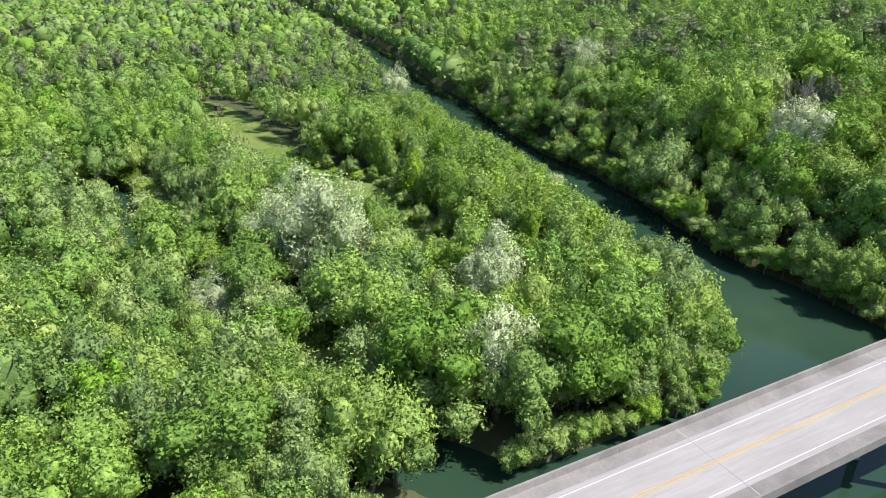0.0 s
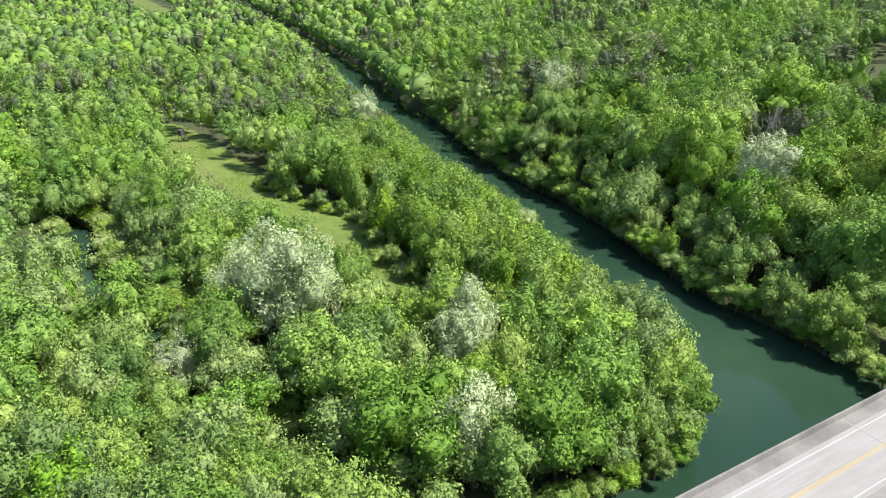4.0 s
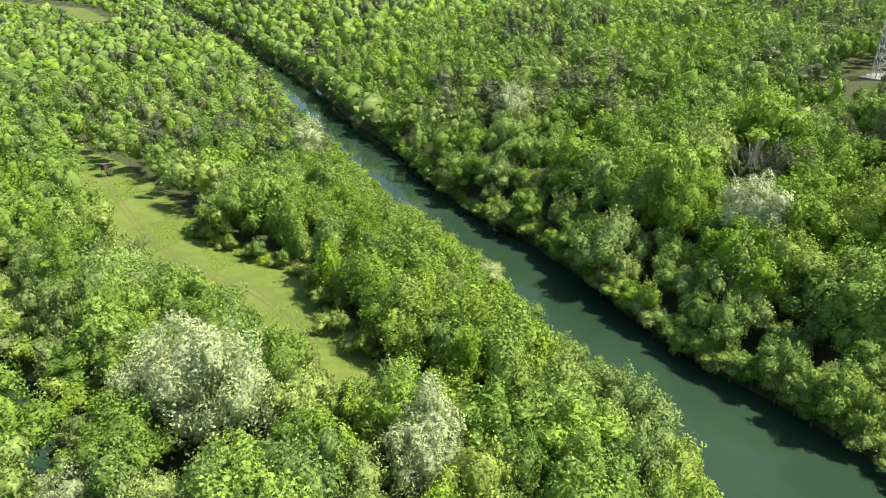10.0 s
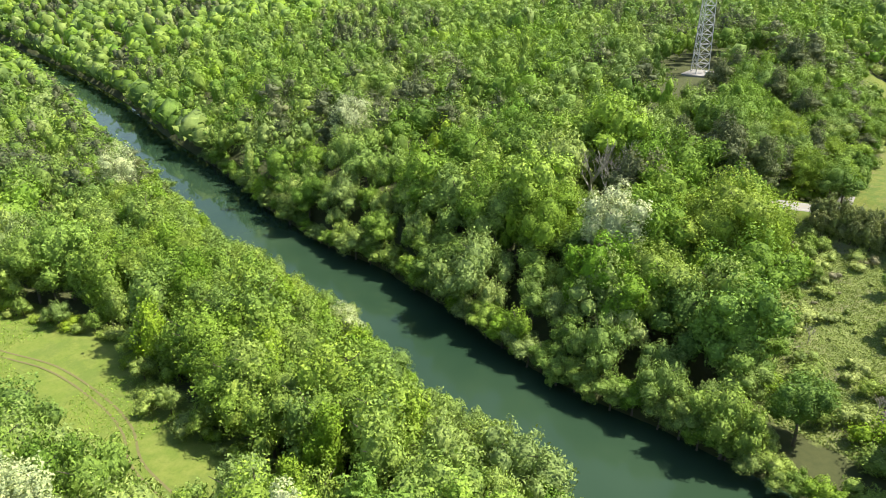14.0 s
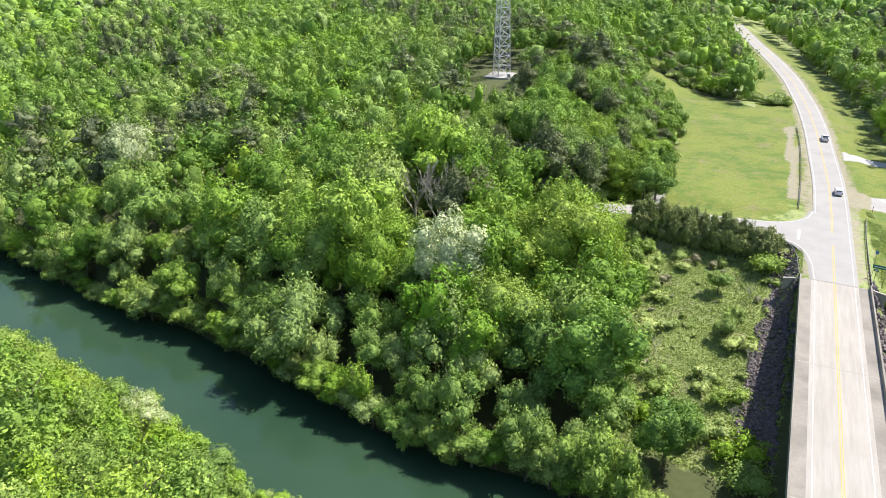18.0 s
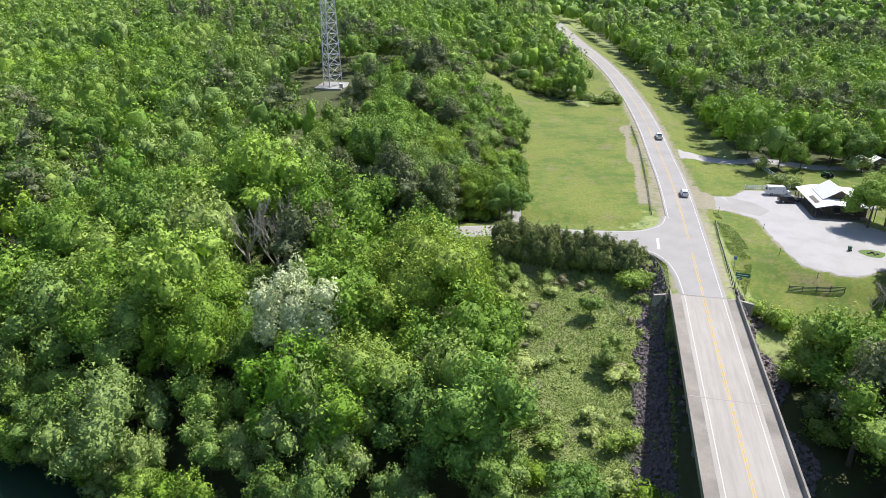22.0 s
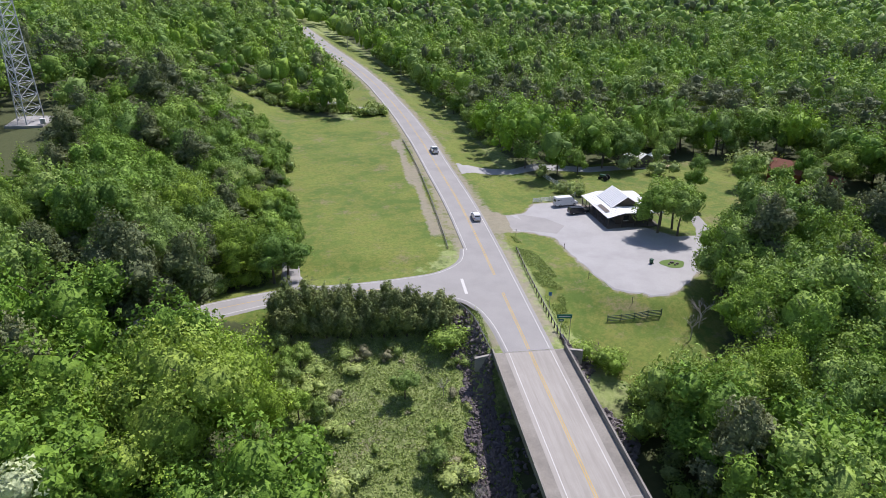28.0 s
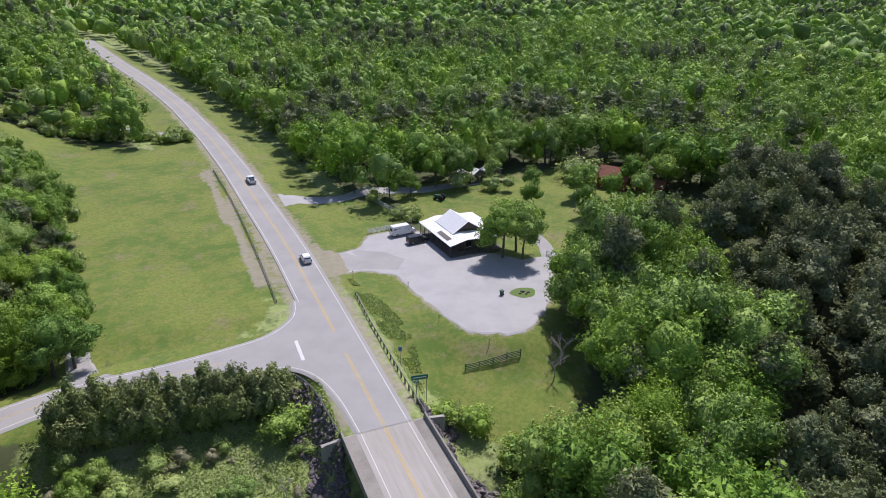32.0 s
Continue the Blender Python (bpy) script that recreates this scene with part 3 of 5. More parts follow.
def sign(at, turn, w, h, top, mat, label, posts, bars):
    ob = thing("road_sign", label, "sign", at, turn)
    part("panel", boxed(-w / 2, w / 2, -0.02, 0.02, top - h, top, bevel=0.01), mat, ob)
    for i, (bw, bz) in enumerate(bars):
        part("lettering", boxed(-bw / 2, bw / 2, -0.03, -0.021, top - bz - 0.07, top - bz + 0.07), white_board, ob, "plain white bar of lettering")
    for x in posts:
        part("post", boxed(x - 0.05, x + 0.05, 0.025, 0.12, -0.4, top), post_wood if h > 1 else galv, ob)
    return ob


sign_green = plain("green_sign", (0.0, 0.16, 0.11), 0.45)
sign_blue = plain("blue_sign", (0.03, 0.15, 0.42), 0.45)
gsz = lands(8.2, 6.6)
sign((8.0, 6.6, gsz), -8, 2.7, 0.8, 2.9 - gsz, sign_green, "wide green road sign on two posts", (-1.1, 1.1), ((2.1, 0.4),))
sign((7.5, 6.8, gsz), -8, 0.9, 0.5, 1.9 - gsz, sign_green, "small green road sign under a wider one", (0,), ((0.6, 0.25),))
sign((8.2, 16.5, lands(8.2, 16.5)), -8, 0.6, 0.75, 2.4 - lands(8.2, 16.5), sign_blue, "small blue road sign beside the guardrail", (0,), ())
for x, y, h in ((9.5, 50.5, 1.5), (19.6, 27, 1.2), (25.0, 16.5, 1.2), (19.2, 43, 1.0)):
    ob = thing("marker_post", "thin dark wooden marker post in the lawn", "post", (x, y, lands(x, y)), 0, "marker posts")
    part("shaft", tube(bmesh.new(), (0, 0, -0.3), (0, 0, h), 0.06, 0.05, 8), post_wood, ob)
    part("cap", tube(bmesh.new(), (0, 0, h), (0, 0, h + 0.25), 0.1, 0.08, 8), dark_steel, ob, "small dark cap")
for x, y, h in ((21.5, 152, 9), (-1, 268, 10), (27, 138, 8), (-28, 380, 10)):
    ob = thing("utility_pole", "weathered grey wooden utility pole at the wood's edge", "utility pole", (x, y, lands(x, y)), 20, "utility poles")
    part("pole", tube(bmesh.new(), (0, 0, -1), (0, 0, h), 0.16, 0.11, 8), grey_wood, ob)
    part("crossarm", boxed(-1.1, 1.1, 0.1, 0.22, h - 0.9, h - 0.76), grey_wood, ob)
    for q in (-0.9, 0, 0.9):
        part("insulator", tube(bmesh.new(), (q, 0.16, h - 0.76), (q, 0.16, h - 0.55), 0.05, 0.04, 6), white_board, ob)

# ---- abutment walls ----
for s in (-1, 1):
    ob = thing("wing_wall", "pale concrete wing wall at the bridge end", "wall", (s * 6.6, 0, 0))
    bm = bmesh.new()
    x1 = s * 2.8
    vs = [bm.verts.new(v) for v in ((0, -0.6, -3.2), (x1, -0.2, -3.2), (x1, -0.2, -0.6), (0, -0.6, 0.1), (0, -0.1, -3.2), (x1, 0.3, -3.2), (x1, 0.3, -0.6), (0, -0.1, 0.1))]
    for f in ((0, 1, 2, 3), (7, 6, 5, 4), (3, 2, 6, 7), (1, 5, 6, 2), (0, 3, 7, 4), (0, 4, 5, 1)):
        bm.faces.new([vs[j] for j in f])
    bmesh.ops.recalc_face_normals(bm, faces=bm.faces[:])
    part("wall_face", bm, concrete, ob)
    part("coping", boxed(min(0, x1), max(0, x1), -0.7, 0.4, -0.62, -0.5) if s > 5 else boxed(min(0, x1) - 0.05, max(0, x1) + 0.05, -0.35, 0.35, -0.66, -0.56), concrete_dark, ob)
part("abutment", boxed(-6.4, 6.4, -1.2, -0.2, -4.5, -0.4), concrete_dark, bridge, "concrete end wall under the deck")

# ---- store ----
metal_roof = plain("white_metal_roof", (0.85, 0.85, 0.84), 0.45, 0.0, 0.15)
barn_wood = plain("grey_barn_boards", (0.16, 0.14, 0.12), 0.9)
dark_wood = plain("dark_store_boards", (0.09, 0.075, 0.065), 0.85)
glass = Nodes("window_glass", 0.08).colour((0.02, 0.025, 0.03)).m


def slab(bm, pts, t):
    """A thin plate under the polygon pts."""
    top = [bm.verts.new(p) for p in pts]
    low = [bm.verts.new((p[0], p[1], p[2] - t)) for p in pts]
    bm.faces.new(top)
    bm.faces.new(low[::-1])
    for i in range(len(pts)):
        bm.faces.new((top[i - 1], low[i - 1], low[i], top[i]))
    bmesh.ops.recalc_face_normals(bm, faces=bm.faces[:])
    return bm


def ribs(ob, a, b, c, d, n, mat):
    """Raised seams on a roof plane with eave a-b and ridge d-c."""
    a, b, c, d = map(Vector, (a, b, c, d))
    for i in range(1, n):
        p, q = a.lerp(b, i / n), d.lerp(c, i / n)
        part("seam", tube(bmesh.new(), p + Vector((0, 0, 0.02)), q + Vector((0, 0, 0.02)), 0.03, 0.03, 4), mat, ob)


Z0 = -0.32
store = thing("store", "low wooden store with a white metal roof and porch", "store", (33.6, 53.6, Z0), 3)
part("wall", boxed(3.0, 13.0, 2.5, 17.0, -0.3, 3.3), dark_wood, store, "dark board walls")
for x0, x1, y0, y1 in ((2.9, 2.98, 4, 6), (2.9, 2.98, 8, 9.2), (2.9, 2.98, 11, 13), (5, 6.4, 2.4, 2.48), (8.5, 10, 2.4, 2.48)):
    w = part("window", boxed(x0, x1, y0, y1, 0.9, 2.2), glass, store, "dark window")
    part("frame", boxed(x0 - 0.01, x1 - 0.05 if x1 - x0 < 0.2 else x1, y0 - 0.06 if x1 - x0 < 0.2 else y0 - 0.01, y1 + 0.06 if x1 - x0 < 0.2 else y1 - 0.05, 0.8, 0.9), white_board, w)
part("door", boxed(2.9, 2.97, 6.6, 7.5, 0, 2.1), barn_wood, store, "plain wooden door")
west = [(-0.4, -0.2, 2.9), (-0.4, 17.6, 2.9), (4.0, 17.6, 3.9), (4.0, -0.2, 3.9)]
part("roof", slab(bmesh.new(), west[::-1], 0.12), metal_roof, store, "white ribbed metal porch roof")
ribs(store, west[0], west[1], west[2], west[3], 18, metal_roof)
part("roof", slab(bmesh.new(), [(4.0, -0.2, 3.9), (4.0, 17.6, 3.9), (14.5, 17.6, 3.3), (14.5, -0.2, 3.3)], 0.12), metal_roof, store, "white ribbed metal roof")
ribs(store, (14.5, -0.2, 3.3), (14.5, 17.6, 3.3), (4.0, 17.6, 3.9), (4.0, -0.2, 3.9), 16, metal_roof)
part("roof", slab(bmesh.new(), [(2.6, 4.6, 3.72), (2.6, 14.4, 3.72), (6.7, 14.4, 6.3), (6.7, 4.6, 6.3)], 0.1), metal_roof, store, "white metal gable roof")
part("roof", slab(bmesh.new(), [(6.7, 4.6, 6.3), (6.7, 14.4, 6.3), (10.8, 14.4, 3.7), (10.8, 4.6, 3.7)], 0.1), metal_roof, store, "white metal gable roof")
ribs(store, (2.6, 4.6, 3.72), (2.6, 14.4, 3.72), (6.7, 14.4, 6.3), (6.7, 4.6, 6.3), 12, metal_roof)
for y in (5.2, 14.0):
    bm = bmesh.new()
    slab(bm, [(3.2, y, 3.6), (10.2, y, 3.6), (6.7, y + 0.02, 6.1)], 0.0)
    part("gable", boxed(3.3, 10.1, y, y + 0.1, 3.4, 3.9), dark_wood, store, "dark boarded gable end")
    bm2 = bmesh.new()
    t1 = [bm2.verts.new((x, y, z)) for x, z in ((3.3, 3.88), (10.1, 3.88), (6.7, 6.1))]
    t2 = [bm2.verts.new((x, y + 0.1, z)) for x, z in ((3.3, 3.88), (10.1, 3.88), (6.7, 6.1))]
    bm2.faces.new(t1), bm2.faces.new(t2[::-1])
    for i in range(3):
        bm2.faces.new((t1[i - 1], t2[i - 1], t2[i], t1[i]))
    bm.free()
    part("gable", bm2, dark_wood, store)
for y in np.linspace(0.1, 17.2, 8):
    part("porch_post", boxed(-0.15, 0.0, y - 0.08, y + 0.08, -0.2, 2.85), dark_wood, store)
for x in (3.5, 7, 10.5, 14):
    part("porch_post", boxed(x - 0.08, x + 0.08, 0.0, 0.16, -0.2, 3.2), dark_wood, store)
part("porch_floor", boxed(-0.3, 13.5, -0.1, 17.4, -0.25, 0.12), barn_wood, store)
for a, b in ((0.5, 6.0), (7.8, 16.8)):
    part("porch_rail", boxed(-0.12, -0.04, a, b, 0.85, 0.95), dark_wood, store)
    for y in np.arange(a, b, 0.6):
        part("baluster", boxed(-0.1, -0.06, y - 0.02, y + 0.02, 0.1, 0.86), dark_wood, store)
part("skylight", boxed(0.4, 1.5, 3.0, 8.6, 0, 0.03), barn_wood, store, "weathered patch of roofing").matrix_basis = Matrix.Translation((0, 0, 3.1)) @ Matrix.Rotation(-0.2238, 4, "Y")

# ---- vehicles ----
rubber = plain("tyre_rubber", (0.02, 0.02, 0.02), 0.9)
rim_metal = plain("wheel_rim", (0.5, 0.5, 0.52), 0.35, 0.8)
lamp_red = plain("tail_lamp", (0.35, 0.02, 0.02), 0.3)
lamp_clear = plain("head_lamp", (0.7, 0.7, 0.68), 0.2)
paint_white = plain("white_car_paint", (0.75, 0.75, 0.74), 0.3, 0.0, 0.1)
paint_dark = plain("dark_car_paint", (0.03, 0.03, 0.035), 0.25, 0.0, 0.1)
chrome = plain("chrome_trim", (0.5, 0.5, 0.5), 0.25, 0.9)


def hull(prof, w, taper, belt):
    """A body lofted from a side profile (y, z): full width below the belt, drawn in above it."""
    bm = bmesh.new()
    sides = []
    for s in (-1, 1):
        sides.append([bm.verts.new((s * (w / 2 - (taper * max(0.0, z - belt))), y, z)) for y, z in prof])
    n = len(prof)
    bm.faces.new(sides[0]), bm.faces.new(sides[1][::-1])
    for i in range(n):
        bm.faces.new((sides[0][i], sides[0][i - 1], sides[1][i - 1], sides[1][i]))
    bmesh.ops.recalc_face_normals(bm, faces=bm.faces[:])
    bmesh.ops.bevel(bm, geom=bm.edges[:], offset=0.05, segments=2, affect="EDGES")
    return bm


def vehicle(name, label, category, at, turn, paint, length, w, prof, glass_boxes, belt, wheels, wheel_r=0.36, taper=0.22):
    ob = thing(name, label, category, at, turn)
    part("body", hull(prof, w, taper, belt), paint, ob)
    for bx in glass_boxes:
        part("window", boxed(*bx), glass, ob, "dark tinted window")
    for y in wheels:
        for s in (-1, 1):
            x = s * (w / 2 - 0.1)
            t = part("wheel", tube(bmesh.new(), (x - 0.12, y, wheel_r), (x + 0.12, y, wheel_r), wheel_r, wheel_r, 18), rubber, ob, "black rubber tyre")
            part("rim", tube(bmesh.new(), (x + s * 0.1, y, wheel_r), (x + s * 0.135, y, wheel_r), wheel_r * 0.62, wheel_r * 0.5, 12), rim_metal, t, "silver rim")
    for s in (-1, 1):
        part("headlight", boxed(s * w * 0.34 - 0.16, s * w * 0.34 + 0.16, length / 2 - 0.06, length / 2 + 0.015, 0.62, 0.82), lamp_clear, ob, "clear headlight")
        part("tail_light", boxed(s * w * 0.42 - 0.08, s * w * 0.42 + 0.08, -length / 2 - 0.015, -length / 2 + 0.05, 0.7, 1.1), lamp_red, ob, "red tail light")
        part("mirror", boxed(s * (w / 2 + 0.1) - 0.09, s * (w / 2 + 0.1) + 0.09, length * 0.16, length * 0.16 + 0.12, belt, belt + 0.18, bevel=0.03), dark_steel, ob)
    part("bumper", boxed(-w / 2 + 0.06, w / 2 - 0.06, length / 2 - 0.03, length / 2 + 0.05, 0.35, 0.58, bevel=0.03), chrome, ob)
    part("bumper", boxed(-w / 2 + 0.06, w / 2 - 0.06, -length / 2 - 0.05, -length / 2 + 0.03, 0.35, 0.58, bevel=0.03), chrome, ob)
    return ob


suv_prof = [(-2.3, 0.3), (2.3, 0.3), (2.3, 0.8), (2.15, 1.0), (1.2, 1.1), (0.45, 1.68), (-1.7, 1.7), (-2.2, 1.15), (-2.3, 0.9)]
suv_glass = [(-0.87, 0.87, -1.6, 0.3, 1.16, 1.52), (-0.72, 0.72, 0.5, 0.98, 1.2, 1.5), (-0.7, 0.7, -2.08, -1.9, 1.25, 1.5)]
rzv = road_z(0, 62)
vehicle("suv", "white compact sport utility car driving on the highway", "car", (1.9, 62, rzv + 0.05), 0.5, paint_white, 4.6, 1.85, suv_prof, suv_glass, 1.1, (-1.45, 1.45))
pick_prof = [(-2.9, 0.4), (2.9, 0.4), (2.9, 0.95), (2.7, 1.12), (1.6, 1.18), (0.95, 1.82), (-0.75, 1.84), (-0.95, 1.2), (-2.9, 1.2)]
pick = vehicle("pickup_truck", "white pickup truck with a dark open bed on the highway", "pickup truck", (-1.1, 124, road_z(0, 124) + 0.05), 3, paint_white, 5.8, 2.0, pick_prof, [(-0.93, 0.93, -0.6, 0.8, 1.28, 1.62), (-0.78, 0.78, 1.0, 1.42, 1.28, 1.6), (-0.75, 0.75, -0.9, -0.8, 1.32, 1.64)], 1.2, (-1.8, 1.9), 0.4)
part("bed", boxed(-0.8, 0.8, -2.75, -1.05, 1.19, 1.225), rubber, pick, "black bed liner")
van_prof = [(-3.2, 0.4), (3.2, 0.4), (3.2, 1.0), (3.0, 1.2), (2.3, 1.35), (1.7, 2.1), (1.5, 2.55), (-3.1, 2.6), (-3.2, 2.3)]
van_glass = [(-1.03, 1.03, y, y + 0.85, 1.45, 2.05) for y in (-2.9, -1.9, -0.9, 0.1)] + [(-0.99, 0.99, 1.2, 1.85, 1.4, 1.95), (-0.8, 0.8, 1.9, 2.25, 1.45, 1.95), (-0.7, 0.7, -3.23, -3.15, 1.4, 2.1)]
vehicle("van", "white high-roofed shuttle van parked on the gravel", "van", (28.2, 71.8, lot_z(28, 72) + 0.04), -82, paint_white, 6.4, 2.15, van_prof, van_glass, 1.3, (-2.0, 2.1), 0.38, 0.06)
suv2 = [(-2.6, 0.35), (2.6, 0.35), (2.6, 0.95), (2.4, 1.15), (1.3, 1.22), (0.7, 1.85), (-2.4, 1.88), (-2.6, 1.2)]
vehicle("suv", "black full-size sport utility car parked by the porch", "car", (29.6, 65.3, lot_z(29, 65) + 0.04), -84, paint_dark, 5.2, 2.0, suv2, [(-0.95, 0.95, -2.3, 0.5, 1.3, 1.68), (-0.78, 0.78, 0.75, 1.15, 1.32, 1.66)], 1.2, (-1.6, 1.65), 0.39)

# ---- yard things ----
ob = thing("wheeled_bin", "dark green plastic wheeled bin on the gravel", "bin", (35.6, 32.3, lot_z(35, 32) + 0.02), 20)
green_plastic = plain("green_plastic", (0.02, 0.09, 0.05), 0.5)
bm = boxed(-0.32, 0.32, -0.35, 0.35, 0.06, 1.0, bevel=0.03)
for v in bm.verts:
    v.co.x *= 0.8 + 0.2 * v.co.z
    v.co.y *= 0.8 + 0.2 * v.co.z
part("body", bm, green_plastic, ob)
part("lid", boxed(-0.36, 0.36, -0.4, 0.38, 1.0, 1.08, bevel=0.03), green_plastic, ob)
part("handle", tube(bmesh.new(), (-0.3, -0.43, 1.0), (0.3, -0.43, 1.0), 0.03, 0.03, 6), green_plastic, ob)
for s in (-1, 1):
    part("wheel", tube(bmesh.new(), (s * 0.3 - 0.03, -0.33, 0.13), (s * 0.3 + 0.03, -0.33, 0.13), 0.13, 0.13, 10), rubber, ob)
lawn_mat = plain("island_grass", (0.12, 0.19, 0.04), 0.95, 0.0, 0.6)
isl = [(40.2 + 2.6 * math.cos(a) * (1 + 0.15 * math.sin(3 * a)), 31.5 + 2.2 * math.sin(a)) for a in np.linspace(0, 6.28, 15)[:-1]]
patch("grass_island", isl, lot_z, 0.07, lawn_mat, "small round grass island in the gravel lot", "lawn")
for dx, dy, r in ((0, 0.4, 0.45), (0.9, -0.3, 0.35), (-0.9, -0.2, 0.3), (0.2, -0.8, 0.28)):
    bm = bmesh.new()
    bmesh.ops.create_icosphere(bm, subdivisions=1, radius=r)
    for v in bm.verts:
        v.co = Vector((v.co.x * 1.2, v.co.y, v.co.z * 0.7 + r * 0.4)) * (0.85 + 0.3 * noise.random())
    ob = thing("boulder", "dark grey boulder on the grass island", "rock", (40.2 + dx, 31.5 + dy, lot_z(40, 31) + 0.07), 0, "island boulders")
    part("stone", bm, barn_wood, ob)


def shed(name, label, at, turn, w, d, h, rise, wall, roof, lean=0.0):
    ob = thing(name, label, "shed", at, turn)
    part("wall", boxed(-w / 2, w / 2, -d / 2, d / 2, -0.5, h), wall, ob)
    for y in (-d / 2, d / 2 - 0.1):
        bm = bmesh.new()
        t1 = [bm.verts.new((x, y, z)) for x, z in ((-w / 2, h), (w / 2, h), (0, h + rise))]
        t2 = [bm.verts.new((x, y + 0.1, z)) for x, z in ((-w / 2, h), (w / 2, h), (0, h + rise))]
        bm.faces.new(t1), bm.faces.new(t2[::-1])
        for i in range(3):
            bm.faces.new((t1[i - 1], t2[i - 1], t2[i], t1[i]))
        part("gable", bm, wall, ob)
    for s in (-1, 1):
        pts = [(0, -d / 2 - 0.4, h + rise + 0.08), (0, d / 2 + 0.4, h + rise + 0.08), (s * (w / 2 + 0.4), d / 2 + 0.4, h - rise * 0.8 / w + 0.02), (s * (w / 2 + 0.4), -d / 2 - 0.4, h - rise * 0.8 / w + 0.02)]
        part("roof", slab(bmesh.new(), pts, 0.1), roof, ob)
    # no opening is cut: a dark plate on the wall paints the doorway's inner shade
    part("door", boxed(-w * 0.28, w * 0.28, -d / 2 - 0.03, -d / 2 - 0.005, 0, h * 0.85), dark_steel, ob, "dark panel imitating the shade inside an open doorway")
    part("window", boxed(w / 2 + 0.005, w / 2 + 0.03, -0.6, 0.6, h * 0.4, h * 0.75), glass, ob)
    return ob


rust_roof = plain("rusted_metal_roof", (0.3, 0.12, 0.07), 0.8, 0.2, 0.7)
red_boards = plain("faded_red_boards", (0.22, 0.07, 0.05), 0.9, 0.0, 0.6)
shed("garage", "grey board garage with a pale metal roof", (63, 106.5, lands(63, 106.5)), 15, 6, 7, 2.8, 1.6, barn_wood, metal_roof)
shed("lean_shed", "small open shed with a white metal roof", (71, 109, lands(71, 109)), 20, 5, 4, 2.4, 0.6, barn_wood, metal_roof)
shed("barn", "old red barn with a rusted metal roof", (101, 85, lands(101, 85)), 35, 7, 9, 3.6, 2.6, red_boards, rust_roof)
shed("barn_wing", "low red barn wing with a rusted metal roof", (109, 78, lands(109, 78)), 35, 5, 8, 2.2, 1.4, red_boards, rust_roof)
shed("house", "white cottage half hidden among the trees", (-96, 308, lands(-96, 308)), 20, 8, 10, 3.0, 2.0, white_board, metal_roof)
shed("house", "white shed half hidden among the trees", (-88, 332, lands(-88, 332)), 30, 7, 8, 3.0, 1.8, white_board, metal_roof)
ob = thing("flat_trailer", "yellow flatbed trailer parked on the grass", "trailer", (71, 102, lands(71, 102)), 70)
part("bed", boxed(-1.0, 1.0, -2.6, 2.6, 0.7, 0.85), plain("pale_planks", (0.5, 0.42, 0.25), 0.8), ob)
part("hitch", tube(bmesh.new(), (0, 2.6, 0.7), (0, 4.0, 0.5), 0.06, 0.05, 6), dark_steel, ob)
for s in (-1, 1):
    for y in (-0.9, 0.1):
        part("wheel", tube(bmesh.new(), (s * 1.05 - 0.1, y, 0.34), (s * 1.05 + 0.1, y, 0.34), 0.34, 0.34, 12), rubber, ob)
ob = thing("tractor", "old dark green tractor parked on the lawn", "tractor", (47, 93, lands(47, 93)), 40)
part("body", boxed(-0.4, 0.4, -0.8, 1.8, 0.7, 1.5, bevel=0.1), green_plastic, ob)
part("seat", boxed(-0.3, 0.3, -0.9, -0.4, 1.5, 1.9, bevel=0.05), rubber, ob)
for y, r in ((-0.6, 0.75), (1.4, 0.42)):
    for s in (-1, 1):
        part("wheel", tube(bmesh.new(), (s * 0.75 - 0.18, y, r), (s * 0.75 + 0.18, y, r), r, r, 16), rubber, ob)

# ---- lattice tower ----
galvanised = plain("galvanised_steel", (0.5, 0.52, 0.53), 0.6)
TX, TY = -124.0, 122.0
TZ = lands(TX, TY)
pad = thing("tower_pad", "pale gravel pad at the foot of the tower", "pad", (TX, TY, TZ))
bm = bmesh.new()
out = [(-5.2, -5), (0, -5.6), (5.4, -4.8), (6, 0.5), (5.2, 5), (0, 5.4), (-5, 4.8), (-5.6, 0)]
slab(bm, [(x, y, max(0.05, 0.12 + lands(TX + x, TY + y) - TZ)) for x, y in out], 1.5)
part("gravel_bed", bm, gravel, pad)
tower = thing("lattice_tower", "tall grey steel lattice mast on a gravel pad", "tower", (TX, TY, TZ + 0.3), 12)
TALL, R0, R1, BAYS = 82.0, 4.2, 0.9, 26


def leg_at(k, z):
    r = R0 + (R1 - R0) * (z / TALL)
    a = k * math.tau / 3 + 0.5
    return Vector((r * math.cos(a), r * math.sin(a), z))


for k in range(3):
    part("leg", tube(bmesh.new(), leg_at(k, -0.3), leg_at(k, TALL), 0.2, 0.13, 8), galvanised, tower)
for i in range(BAYS):
    z0, z1 = TALL * (1 - (1 - i / BAYS) ** 1.25), TALL * (1 - (1 - (i + 1) / BAYS) ** 1.25)
    for k in range(3):
        j = (k + 1) % 3
        part("brace", tube(bmesh.new(), leg_at(k, z0), leg_at(j, z1), 0.1, 0.1, 5), galvanised, tower)
        part("brace", tube(bmesh.new(), leg_at(j, z0), leg_at(k, z1), 0.1, 0.1, 5), galvanised, tower)
        part("strut", tube(bmesh.new(), leg_at(k, z1), leg_at(j, z1), 0.09, 0.09, 5), galvanised, tower)
ob = thing("equipment_hut", "small pale equipment box beside the mast", "hut", (TX + 5, TY - 3, TZ + 0.2), 12)
part("body", boxed(-0.7, 0.7, -0.5, 0.5, 0, 1.5, bevel=0.03), white_board, ob)
